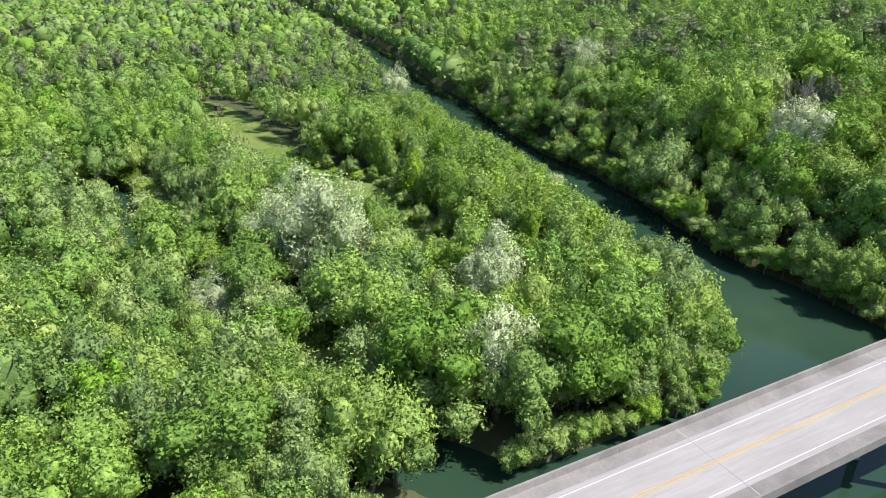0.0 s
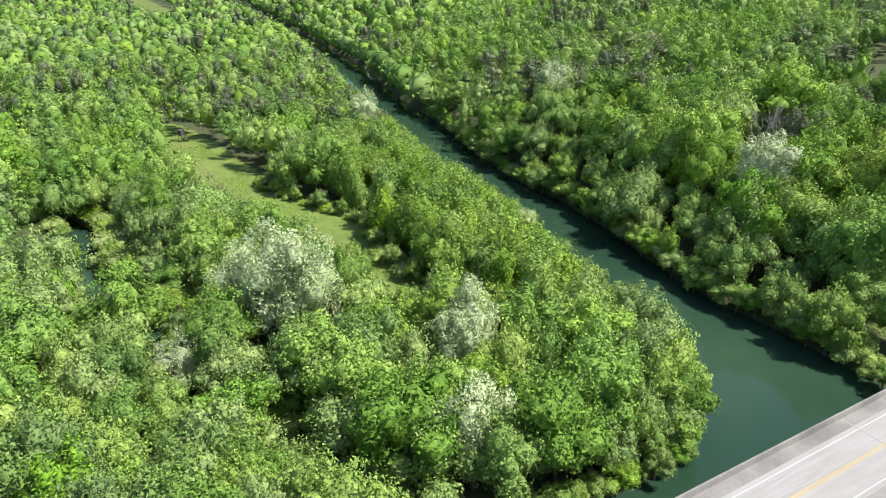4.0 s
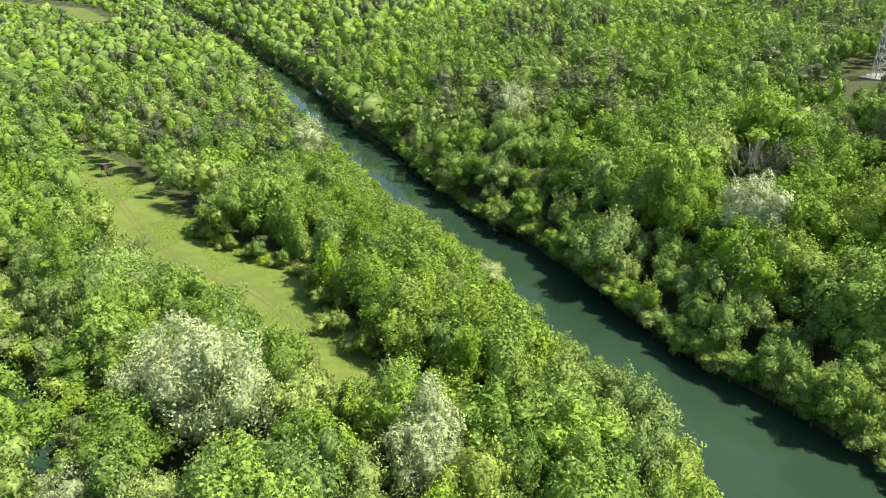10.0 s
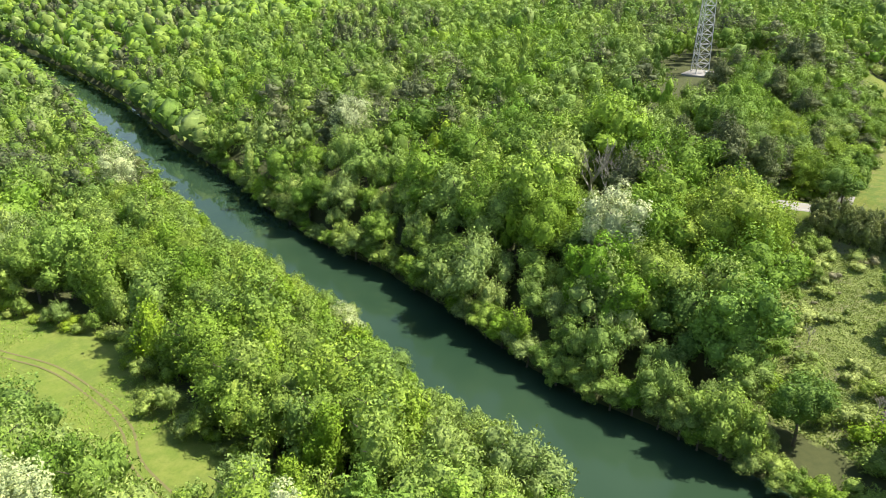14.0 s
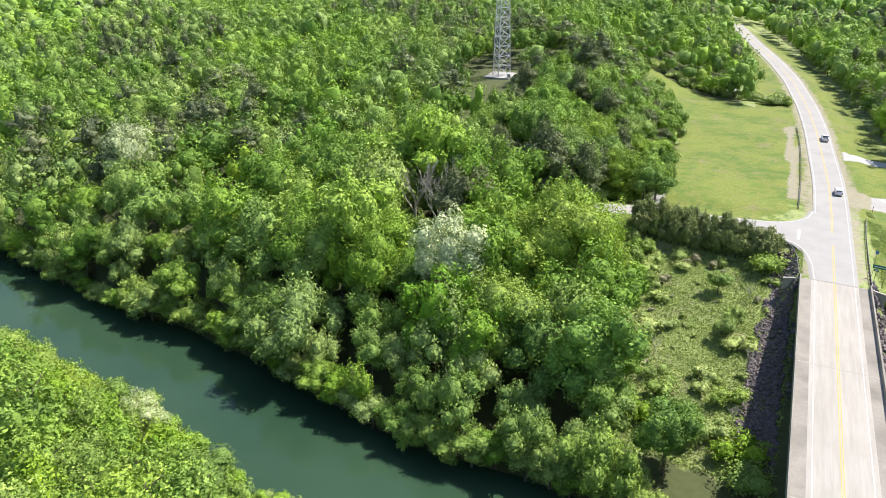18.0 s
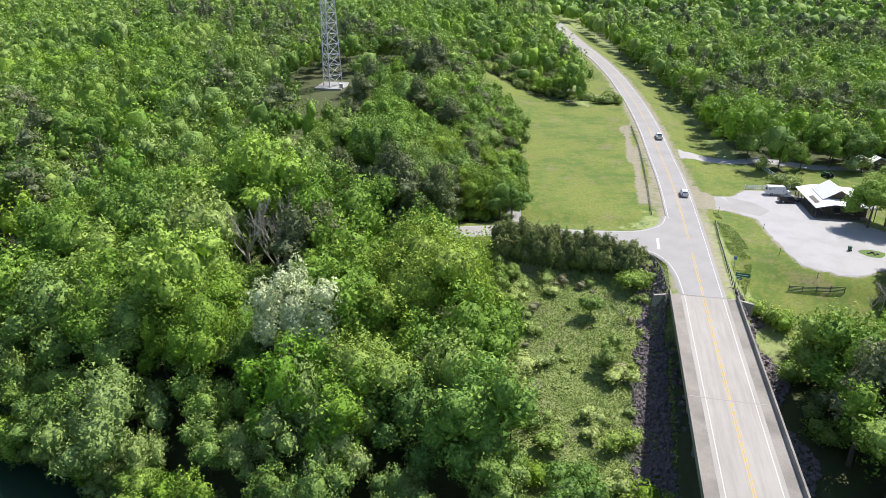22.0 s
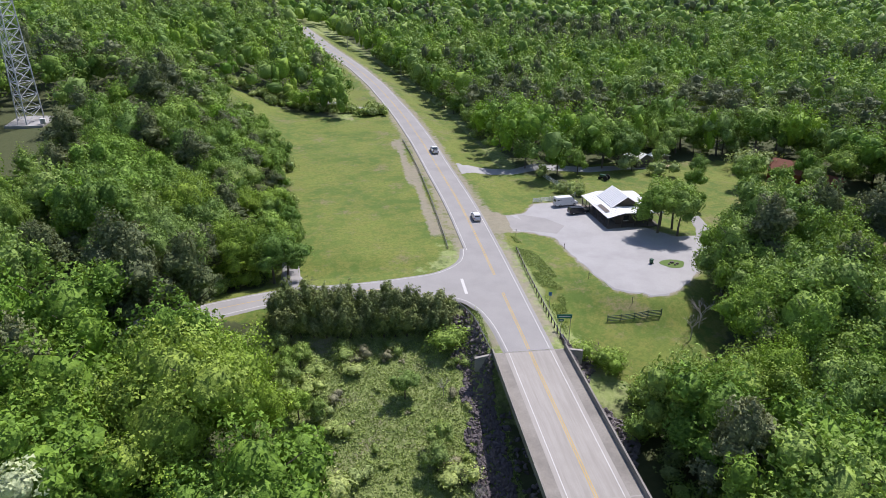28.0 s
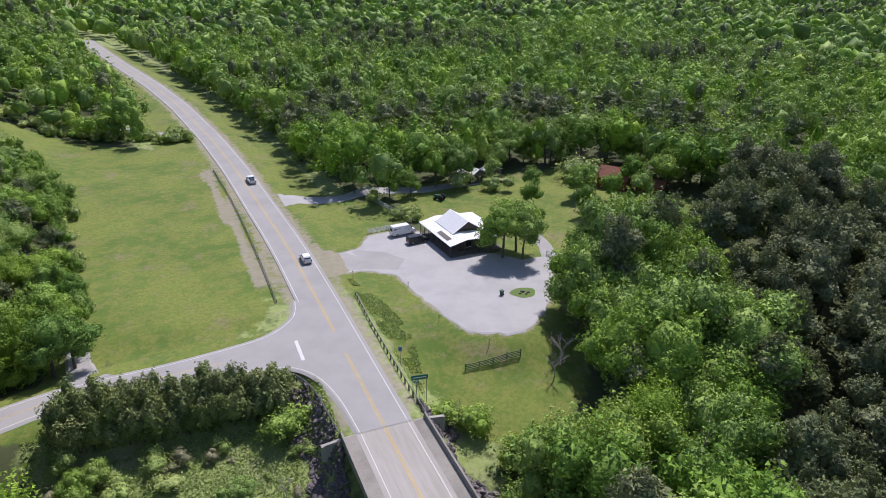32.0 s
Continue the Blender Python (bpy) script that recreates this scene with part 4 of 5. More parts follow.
part("door", boxed(-0.4, 0.4, -0.54, -0.505, 0.1, 1.3), steel, ob)

# ---- hunting stands and bare trees ----
for x, y, h in ((-262, -146, 5.0), (-172, -154.5, 3.2)):
    ob = thing("hunting_stand", "dark wooden box stand on stilts in the field", "hunting stand", (x, y, lands(x, y)), 25, "hunting stands")
    part("cabin", boxed(-1.0, 1.0, -1.0, 1.0, h - 2.2, h, bevel=0.03), dark_wood, ob)
    part("roof", boxed(-1.2, 1.2, -1.2, 1.2, h, h + 0.12), barn_wood, ob)
    part("window", boxed(-0.6, 0.6, -1.03, -1.005, h - 0.9, h - 0.5), rubber, ob, "dark viewing slot")
    for sx in (-1, 1):
        for sy in (-1, 1):
            part("leg", tube(bmesh.new(), (sx * 1.2, sy * 1.2, -0.3), (sx * 0.9, sy * 0.9, h - 2.2), 0.08, 0.08, 6), plain("stilt_wood", (0.3, 0.17, 0.08), 0.9) if sx + sy == -2 else post_wood, ob)


def bare_tree(x, y, h, label, mat, seed, spread=0.5):
    gen = random.Random(seed)
    ob = thing("bare_tree", label, "tree", (x, y, lands(x, y)), gen.random() * 360, "bare trees")
    bm = bmesh.new()
    tube(bm, (0, 0, -0.5), (0.1, 0, h * 0.45), h * 0.018, h * 0.013, 7)
    part("trunk", bm, mat, ob)

    def grow(bm, p, d, length, r, level):
        q = p + d * length
        tube(bm, p, q, r, r * 0.6, 4)
        if level:
            for _ in range(3):
                nd = (d + Vector((gen.uniform(-1, 1), gen.uniform(-1, 1), gen.uniform(-0.2, 0.7))) * spread).normalized()
                grow(bm, p.lerp(q, gen.uniform(0.5, 1)), nd, length * gen.uniform(0.55, 0.8), r * 0.55, level - 1)

    for i in range(6):
        bm = bmesh.new()
        a = i * 1.05 + gen.random()
        grow(bm, Vector((0.05, 0, h * (0.3 + 0.03 * i))), Vector((math.cos(a) * 0.6, math.sin(a) * 0.6, 1)).normalized(), h * 0.25, h * 0.009, 3)
        part("limb", bm, mat, ob)
    return ob


for i, (x, y, h) in enumerate(((-90, -14, 23), (-86, -9, 22), (-94, -8, 21), (-83, -15, 20))):
    bare_tree(x, y, h, "tall dead tree with pale grey bare limbs", grey_wood, 3 + i)
bare_tree(-166, -153.5, 11, "dark half-bare tree beside the hunting stand", bark, 8)
bare_tree(-171, -151, 9, "dark half-bare tree beside the hunting stand", bark, 9)
for i, (x, y, h) in enumerate(((36, 10, 7), (33, 7, 6), (-13, -24, 5), (-14, -40, 5), (-30, -26, 4.5), (-15, -2, 4), (-38, -28, 5), (-44, -40, 6))):
    bare_tree(x, y, h, "leafless grey bush with many thin stems", grey_wood, 20 + i, 0.8)

# ---- trees ----
rng = np.random.default_rng(7)


GOLD = (1 + math.sqrt(5)) / 2
ICO = np.array([(-1, GOLD, 0), (1, GOLD, 0), (-1, -GOLD, 0), (1, -GOLD, 0), (0, -1, GOLD), (0, 1, GOLD), (0, -1, -GOLD), (0, 1, -GOLD), (GOLD, 0, -1), (GOLD, 0, 1), (-GOLD, 0, -1), (-GOLD, 0, 1)]) / math.sqrt(1 + GOLD * GOLD)
IFACE = [(0, 11, 5), (0, 5, 1), (0, 1, 7), (0, 7, 10), (0, 10, 11), (1, 5, 9), (5, 11, 4), (11, 10, 2), (10, 7, 6), (7, 1, 8), (3, 9, 4), (3, 4, 2), (3, 2, 6), (3, 6, 8), (3, 8, 9), (4, 9, 5), (2, 4, 11), (6, 2, 10), (8, 6, 7), (9, 8, 1)]


def icosphere():
    """A unit icosphere of 80 triangles."""
    out = []
    for f in IFACE:
        a, b, c = ICO[list(f)]
        m = [(p + q) / np.linalg.norm(p + q) for p, q in ((a, b), (b, c), (c, a))]
        out += [(a, m[0], m[2]), (b, m[1], m[0]), (c, m[2], m[1]), (m[0], m[1], m[2])]
    return np.array(out)


FINE, ROUGH = icosphere(), np.array([ICO[list(f)] for f in IFACE])


def unit(v):
    return v / np.linalg.norm(v, axis=-1)[..., None]


def swelling(gen, n, lo, hi):
    """Rounded swellings strewn over a crown: directions, widths and lifts."""
    return unit(gen.normal(size=(n, 3)) + np.array([0, 0, 0.3])), gen.uniform(lo, hi, n), gen.uniform(0.12, 0.62, n)


def swell(d, bumps):
    """How far the crown reaches in directions d, and the way the foliage faces there."""
    dirs, wide, lift = bumps
    off = np.linalg.norm(d[:, None] - dirs[None], axis=2) / wide
    rise = lift * np.sqrt(np.clip(1 - off ** 2, 0, None))
    i = rise.argmax(1)
    far = np.clip(off[np.arange(len(d)), i], 0, 1)[:, None]
    return 0.56 + rise.max(1), unit(d + 0.9 * far * unit(d - dirs[i] + 1e-6))


def foliage(lobes, n, size, gen, droop=0.0, knobs=34, core=0.8, fine=True, wide=(0.22, 0.5), twigs=90):
    """A crown: an uneven mass under leaf clumps that gather on billows and twig ends. Corners and soft normals, each (m, 3, 3)."""
    lobes = np.array(lobes)
    area = lobes[:, 3] * lobes[:, 4]
    tris, norms = [], []
    for k, (x, y, z, r, rz) in enumerate(lobes):
        bumps = swelling(gen, knobs, *wide)
        c, e = np.array([x, y, z]), np.array([r, r, rz])
        v = (FINE if fine else ROUGH).reshape(-1, 3)
        q, _ = np.linalg.qr(gen.normal(size=(3, 3)))
        if np.linalg.det(q) < 0:
            q[0] *= -1
        v = v @ q
        h, face = swell(v, bumps)
        tris.append((c + v * e * ((0.5 * h + 0.4) * core)[:, None]).reshape(-1, 3, 3))
        norms.append(unit((face + 0.6 * v) / e).reshape(-1, 3, 3))
        m = int(1.5 * n * area[k] / area.sum())
        d = gen.normal(size=(m, 3))
        d[:, 2] = np.where(d[:, 2] < 0, d[:, 2] * 0.6, d[:, 2]) + 0.15
        d = unit(d)
        h, face = swell(d, bumps)
        if twigs:
            many = max(12, int(twigs * r / lobes[0, 3]))
            tw = 0.95 / math.sqrt(many)
            small = (unit(gen.normal(size=(many, 3)) + np.array([0, 0, 0.25])), gen.uniform(1.5 * tw, 2.7 * tw, many), gen.uniform(0.1, 0.32, many))
            h2, face2 = swell(d, small)
            bare = h2 < 0.57
            h = h + h2 - 0.64
            face = unit(face + 0.7 * (face2 - d))
        else:
            bare = np.zeros(m, bool)
        face = unit(face / e)
        p = c + d * e * (h * gen.uniform(0.86, 1.05, m))[:, None]
        p[:, 2] -= droop * gen.random(m) * (1.1 - d[:, 2])
        keep = ~bare | (gen.random(m) < 0.5)
        for j, o in enumerate(lobes):
            if j != k:
                keep &= np.linalg.norm((p - o[:3]) / np.array([o[3], o[3], o[4]]), axis=1) > 0.68
        p, face, m = p[keep], face[keep], int(keep.sum())
        nrm = unit(face + 0.5 * gen.normal(size=(m, 3)))
        nrm *= np.where((nrm * face).sum(1) < 0, -1, 1)[:, None]
        up = unit(np.cross(nrm, gen.normal(size=(m, 3))))
        side = np.cross(nrm, up)
        if droop:
            up = up + np.array([0, 0, -0.6])
        s = size * gen.uniform(0.6, 1.35, m)[:, None]
        tris.append(np.stack([p + up * s, p - up * s * 0.5 + side * s * 0.75, p - up * s * 0.6 - side * s * 0.6], 1))
        norms.append(np.repeat(unit(0.7 * face + 0.5 * nrm)[:, None], 3, 1))
    return np.concatenate(tris), np.concatenate(norms)


def lobes_of(kind, h, gen):
    """The few large masses that make up the crown of a tree h metres high."""
    g = gen.uniform
    if kind == "row":
        return [(0, 0, h * 0.48, h * 0.19, h * 0.46)] + [(g(-0.16, 0.16) * h, g(-0.16, 0.16) * h, h * q, h * 0.12, h * 0.25) for q in (0.28, 0.34, 0.45, 0.56, 0.68)]
    if kind == "pine":
        out = [(0, 0, h * 0.72, h * 0.13, h * 0.27)]
        for i in range(5):
            a = i * 2.4 + g(0, 1)
            out.append((math.cos(a) * h * 0.1, math.sin(a) * h * 0.1, h * (0.46 + 0.08 * i), h * g(0.1, 0.15), h * 0.085))
        return out
    if kind in ("shrub", "weed", "bush"):
        return [(g(-0.4, 0.4) * h, g(-0.4, 0.4) * h, h * g(0.3, 0.5), h * g(0.35, 0.5), h * g(0.35, 0.5)) for _ in range(4)]
    if kind == "hedge":
        return [(0, 0, h * 0.38, h * 0.3, h * 0.42)] + [(g(-0.2, 0.2) * h, g(-0.2, 0.2) * h, h * g(0.5, 0.7), h * 0.13, h * 0.34) for _ in range(3)]
    wide = {"willow": 0.27, "pale": 0.2}.get(kind, 0.25)
    main = 0.78 if kind == "willow" else 0.9
    out = [(g(-0.04, 0.04) * h, g(-0.04, 0.04) * h, h * 0.6, h * wide * main, h * 0.37)]
    for i in range(10):
        a = i * 2.4 + g(0, 1.2)
        far = h * wide * g(0.6, 1.05)
        out.append((math.cos(a) * far, math.sin(a) * far, h * g(0.36, 0.8), h * wide * g(0.36, 0.6), h * g(0.11, 0.19)))
    return out


def trunk_bm(h, kind, gen):
    bm = bmesh.new()
    r = h * 0.016 + 0.05
    p = Vector((0, 0, -0.6))
    for i in range(4):
        q = p + Vector((gen.normal(0, 0.12), gen.normal(0, 0.12), h * 0.2))
        tube(bm, p, q, r * (1 - i * 0.2), r * (0.8 - i * 0.2), 6)
        p = q
    for i in range(5 if kind != "pine" else 3):
        a, z = gen.random() * 6.28, h * (0.3 + 0.1 * i)
        tube(bm, (0, 0, z), (math.cos(a) * h * 0.17, math.sin(a) * h * 0.17, z + h * 0.16), r * 0.4, r * 0.1, 4)
    return bm


SPECIES = {  # height, leaf clumps, clump size, droop, swellings on a mass, words
    "broad": (18.0, 5000, 0.255, 0.0, 40, "broadleaf tree with a full mid-green crown", "tree"),
    "bright": (16.0, 4700, 0.24, 0.0, 40, "broadleaf tree in fresh bright yellow-green leaf", "tree"),
    "row": (13.0, 3200, 0.21, 0.0, 44, "slender young tree in fresh green leaf", "tree"),
    "willow": (14.0, 4800, 0.2, 0.5, 44, "rounded willow with pale yellow-green hanging leaves", "tree"),
    "tall": (27.0, 8000, 0.27, 0.0, 56, "tall broadleaf tree with a full yellow-green crown", "tree"),
    "pale": (26.0, 8500, 0.24, 0.0, 56, "tall tree with silvery pale new leaves", "tree"),
    "pine": (19.0, 4000, 0.24, 0.0, 36, "dark green pine with a bare lower trunk", "pine"),
    "hedge": (6.5, 2000, 0.15, 0.0, 50, "bushy young pine in a hedge beside the side road", "pine"),
    "shrub": (3.6, 900, 0.15, 0.0, 20, "dense green shrub growing in the rough meadow", "shrub"),
    "bush": (3.6, 2000, 0.12, 0.0, 24, "full round bush in bright yellow-green leaf", "bush"),
    "weed": (3.6, 600, 0.13, 0.0, 20, "low grey-tan tangle of weeds and brush", "shrub"),
}
VARIANTS = {}


def make_variants():
    for s, (h, n, size, droop, bumps, *_) in SPECIES.items():
        VARIANTS[s] = []
        for v in range(4):
            gen = np.random.default_rng(100 * v + len(s) * 7 + ord(s[0]))
            lob = lobes_of(s, h, gen)
            tri, soft = foliage(lob, n, size, gen, droop, bumps, core=0.66 if s == "pale" else 0.8, fine=h > 10, twigs=50 if h < 10 else 80)
            crown = tri_mesh("crown", tri, [leaf_mats[s]], normals=soft)
            bm = trunk_bm(h, s, gen)
            trunk = bpy.data.meshes.new("trunk")
            bm.to_mesh(trunk)
            bm.free()
            trunk.materials.append(bark)
            VARIANTS[s].append((crown, trunk))


make_variants()
GROUPS = {"shrub": "meadow shrubs", "weed": "meadow shrubs", "bush": "meadow shrubs", "hedge": "hedge of young pines"}
NAMES = {"hedge": "young_pine", "broad": "broadleaf_tree", "bright": "bright_leaf_tree", "tall": "tall_broadleaf_tree", "row": "young_tree", "willow": "willow_tree", "pale": "pale_leaf_tree", "pine": "pine_tree", "shrub": "shrub", "weed": "brush", "bush": "bush"}
PLANTED = []


def bank_height(x, y, h):
    """Trees stay low on the south bank's edge and along the slough."""
    d = along(x, BANK_S) - y
    edge = np.where(x > -380, 9.0, 9.0 + np.minimum((-380 - x) * 0.04, 9.0))
    h = np.where((d > -4) & (d < 24) & (x < -60), np.minimum(h, edge + 0.7 * np.maximum(d, 0)), h)
    h = np.where((line_dist(x, y, SLOUGH) < 13) & (x < -95) & (x > -175), np.minimum(h, 9.0), h)
    w = -inside(x, y, HAY)
    h = np.where((w > 0) & (w < 30) & (x < -36) & (y > 28), np.minimum(h, 8.0 + 0.5 * w), h)
    return np.where((x > -140) & (x < -100) & (y > -195) & (y < -185), np.minimum(h, 9.0), h)



def plant(s, x, y, h, label="", wide=1.0, z=None):
    """One tree of a species, h metres high, standing on the ground."""
    base = SPECIES[s][0]
    ob = new(NAMES[s])
    k = h / base
    z = lands(x, y) if z is None else z
    w = k * wide * (0.9 + 0.25 * rng.random())
    ob.matrix_basis = Matrix.Translation((x, y, z)) @ Matrix.Rotation(rng.random() * 6.28, 4, "Z") @ Matrix.Diagonal((w, w, k, 1))
    crown, trunk = VARIANTS[s][int(rng.integers(4))]
    for nm, me in (("crown", crown), ("trunk", trunk)):
        o = new(nm, me)
        o.parent = ob
    PLANTED.append((x, y, h * 0.18 * wide))
    return tagged(ob, label or SPECIES[s][5], SPECIES[s][6], group=GROUPS.get(s, "riverside trees"))


# single trees that stand out
for x, y, h, s in ((-84, -158, 25, "pale"), (-78, -154, 23, "pale"), (-91, -162, 19, "pale"), (-78, -179, 14, "pale"), (-55, -133, 19, "pale"), (-51, -137, 16, "pale"), (-32, -146, 18, "pale"), (-34, -131, 11, "pale"), (-62, 5, 25, "pine"), (-56, 9, 23, "pine"), (-67, 10, 23, "pine"), (-78, -17, 24, "pine"), (-74, -11, 23, "pine"), (-51, -18, 29, "tall"), (-46, -14, 25, "tall"), (-55, -24, 25, "tall"), (-69, -38, 25, "pale"), (-57, -158, 20, "bright"), (-181, -18, 21, "pale"),
                   (-30, -112, 15, "willow"), (-37, -109, 17, "willow"), (-44, -107, 15, "willow"), (-27, -118, 12, "willow"), (-51, -112, 18, "willow"), (-37, -118, 18, "bright"), (-43, -124, 17, "broad"), (-220, -82, 20, "pale"), (-101, -87, 10.5, "pale"), (-105, -86, 9.5, "pale"), (-97, -88, 9, "pale"),
                   (-58, -104, 15, "willow"), (-64, -100, 14, "willow"), (-31, -130, 11, "willow"), (-38, -133, 12, "willow"), (-44, -61, 13, "willow"), (-35, -60, 11, "willow"), (-64, -66.5, 4, "bright"), (-26, -60, 7, "willow"), (-25, -114, 10, "willow"), (-24.5, -121, 11, "willow"), (-25, -128, 11, "willow"), (-28, -138, 11, "willow"), (-33, -146, 12, "willow")):
    plant(s, x, y, h * (1.12 if s == "pale" else 1.0), wide=1.15 if s == "pale" else 1.1, z=-17.6 if (x, y) == (-64, -66.5) else None)

for x, y, h, s in ((47, 23, 15, "broad"), (45, 14, 16, "broad"), (51, 13, 16, "broad"), (57, 24, 15, "broad"), (45, 3, 15, "broad"), (53, 31, 13, "broad"), (42, -11, 12, "broad"), (45, -6, 15, "broad"), (37, -17, 13, "broad"), (32, -24, 11, "broad"), (40, -18, 15, "willow"), (60, 18, 19, "broad"), (66, 26, 18, "broad"), (72, 36, 16, "broad"), (58, 8, 18, "broad"), (48, -13, 17, "broad"), (55, -2, 18, "broad")):
    plant(s, x, y, h, wide=1.15)
for x, y, h, s in ((-43, -170, 13, "willow"), (-35, -168, 14, "willow"), (-26, -165, 12, "willow"), (-28, -175, 14, "broad"), (-20, -172, 11, "willow"), (-37, -177, 15, "willow"), (-48, -178, 15, "broad"), (-20, -181, 12, "bright"), (-30, -185, 14, "willow"), (-37, -142, 11, "willow"), (-31, -139, 10, "bright"), (-28, -133, 9, "willow"), (-40, -149, 12, "willow"), (-46, -153, 12, "bright"), (-35, -151, 9, "willow"), (-27, -126, 9, "willow"), (-52, -158, 13, "willow"), (-60, -164, 13, "broad")):
    plant(s, x, y, h, wide=1.25)
for x, y, h, s in ((-86, -21, 12, "broad"), (-93, -21, 12, "bright"), (-82, -9, 10, "broad"), (-90, -5, 10, "broad"), (-96, -13, 12, "broad"), (-88, -27, 13, "willow")):
    plant(s, x, y, h, wide=1.3)
for i in range(64):
    x = -262 + 4.2 * i + rng.uniform(-1, 1)
    y = float(along(x, BANK_N)) - 0.3 + rng.uniform(-0.8, 1.0)
    if not -9 < x < 9:
        plant(("willow", "willow", "broad", "bright")[i % 4], x, y, rng.uniform(5, 10), "leafy bank tree leaning over the river", wide=1.5, z=-17.7)
for i in range(26):
    x = -74 + 2.0 * i
    y = float(along(x, BANK_S)) + 0.8 if x < -26 else -110 - (x + 26) * 1.6
    plant(("willow", "bright", "willow")[i % 3], min(x, -24.0), y, rng.uniform(6, 11), "leafy bank tree leaning over the river", wide=1.4, z=-17.5)

for i in range(62):
    x = -205 + 2.35 * i + rng.uniform(-1, 1)
    y = float(along(x, BANK_S)) - 3 - rng.uniform(0, 14)
    plant(("row", "row", "tall")[i % 3], x, y, float(bank_height(x, y, rng.uniform(12, 17))), wide=1.35)
for i in range(92):
    x, d = -215 + 1.63 * i + rng.uniform(-1, 1), rng.uniform(14, 38)
    y = float(along(x, BANK_S)) - d
    if inside(np.array([x]), np.array([y]), FIELD)[0] < -2:
        plant(("row", "tall", "row", "broad")[i % 4], x, y, rng.uniform(11, 17) if d < 30 else rng.uniform(6, 12), wide=1.35)
for i in range(11):
    plant(("willow", "bright", "willow")[i % 3], -22.6 + rng.uniform(-0.6, 0.6), -112 - 3.7 * i, rng.uniform(4, 8), "leafy bank tree leaning over the river", wide=1.4, z=-17.6)

for i in range(52):
    x = -250 + 3.4 * i + rng.uniform(-1, 1)
    plant(("row", "willow", "bright", "row")[i % 4], x, float(along(x, BANK_S)) + rng.uniform(-1.5, 0.6), rng.uniform(6, 9.5), "leafy bank tree leaning over the river", wide=1.35, z=-17.4)
for (xa, ya), (xb, yb) in zip(SLOUGH[2:], SLOUGH[3:]):
    n, long = int(math.hypot(xb - xa, yb - ya) / 3.3), math.hypot(xb - xa, yb - ya)
    for i in range(n):
        for side in (-1, 1):
            off = side * (rng.uniform(4.4, 6.4) + (3.0 if -172 < xa < -110 else 0.0))
            x, y = xa + (xb - xa) * i / n - (yb - ya) / long * off, ya + (yb - ya) * i / n + (xb - xa) / long * off
            if x < -36:
                plant(("willow", "bush", "shrub")[(i + side) % 3], x, y, rng.uniform(3.5, 6.5) if side > 0 else rng.uniform(2.5, 4.5), "leafy bush hanging over the slough", wide=1.4)
edge = FIELD + FIELD[:1]
for (xa, ya), (xb, yb) in zip(edge, edge[1:]):
    n = int(math.hypot(xb - xa, yb - ya) / 3.2)
    for i in range(n):
        x, y = xa + (xb - xa) * i / n + rng.uniform(-1.2, 1.2), ya + (yb - ya) * i / n + rng.uniform(-1.2, 1.2)
        if x > -190:
            plant(("bush", "shrub", "willow")[i % 3], x, y, rng.uniform(2.2, 4.5) + (2.5 if i % 3 == 2 else 0), "leafy bush at the edge of the riverside clearing", wide=1.2)

AVOID = [(FIELD, 3), (HAY, 2), (LAWN_E, 1), (MEADOW, 3), (LOT, 4), (FARFIELD, 5)]


def free_ground(x, y):
    ok = (water_depth(x, y) < 0.4) & (line_dist(x, y, SLOUGH) > np.where((x < -95) & (x > -175), 8.5, 2.6))
    ok &= (np.abs(x - road_x(y)) > 20) | ((y < 0) & (np.abs(x) > 19)) | (y > 512)
    ok &= ~((x > 15) & (x < 37) & (y > -13) & (y < 16))
    ok &= ~((x > 15) & (x < 50) & (y > -8) & (y < 16) & (y > 0.9 * (x - 33)))
    ok &= ~((x > 52) & (x < 100) & (y > 33) & (y < 60))
    ok &= line_dist(x, y, SIDE) > np.where(x > -56, 9.5, 5.0)
    ok &= ~((x > 33) & (x < 62) & (y > 50) & (y < 108))
    ok &= line_dist(x, y, [(-123, 121), (-113, 98)]) > 12
    for poly, pad in AVOID:
        ok &= inside(x, y, poly) < -pad
    return ok


def scatter(x0, x1, y0, y1, step):
    gxs, gys = np.arange(x0, x1, step), np.arange(y0, y1, step)
    a, b = np.meshgrid(gxs, gys)
    a = (a + rng.uniform(-0.42, 0.42, a.shape) * step).reshape(-1)
    b = (b + rng.uniform(-0.42, 0.42, b.shape) * step).reshape(-1)
    keep = free_ground(a, b)
    return a[keep], b[keep]


def near_zone(x, y):
    return ((x > -190) & (x < 75) & (y > -250) & (y < 20)) | ((x > -100) & (x < -38) & (y > 19) & (y < 125)) | ((x > 20) & (x < 130) & (y > -60) & (y < 60))


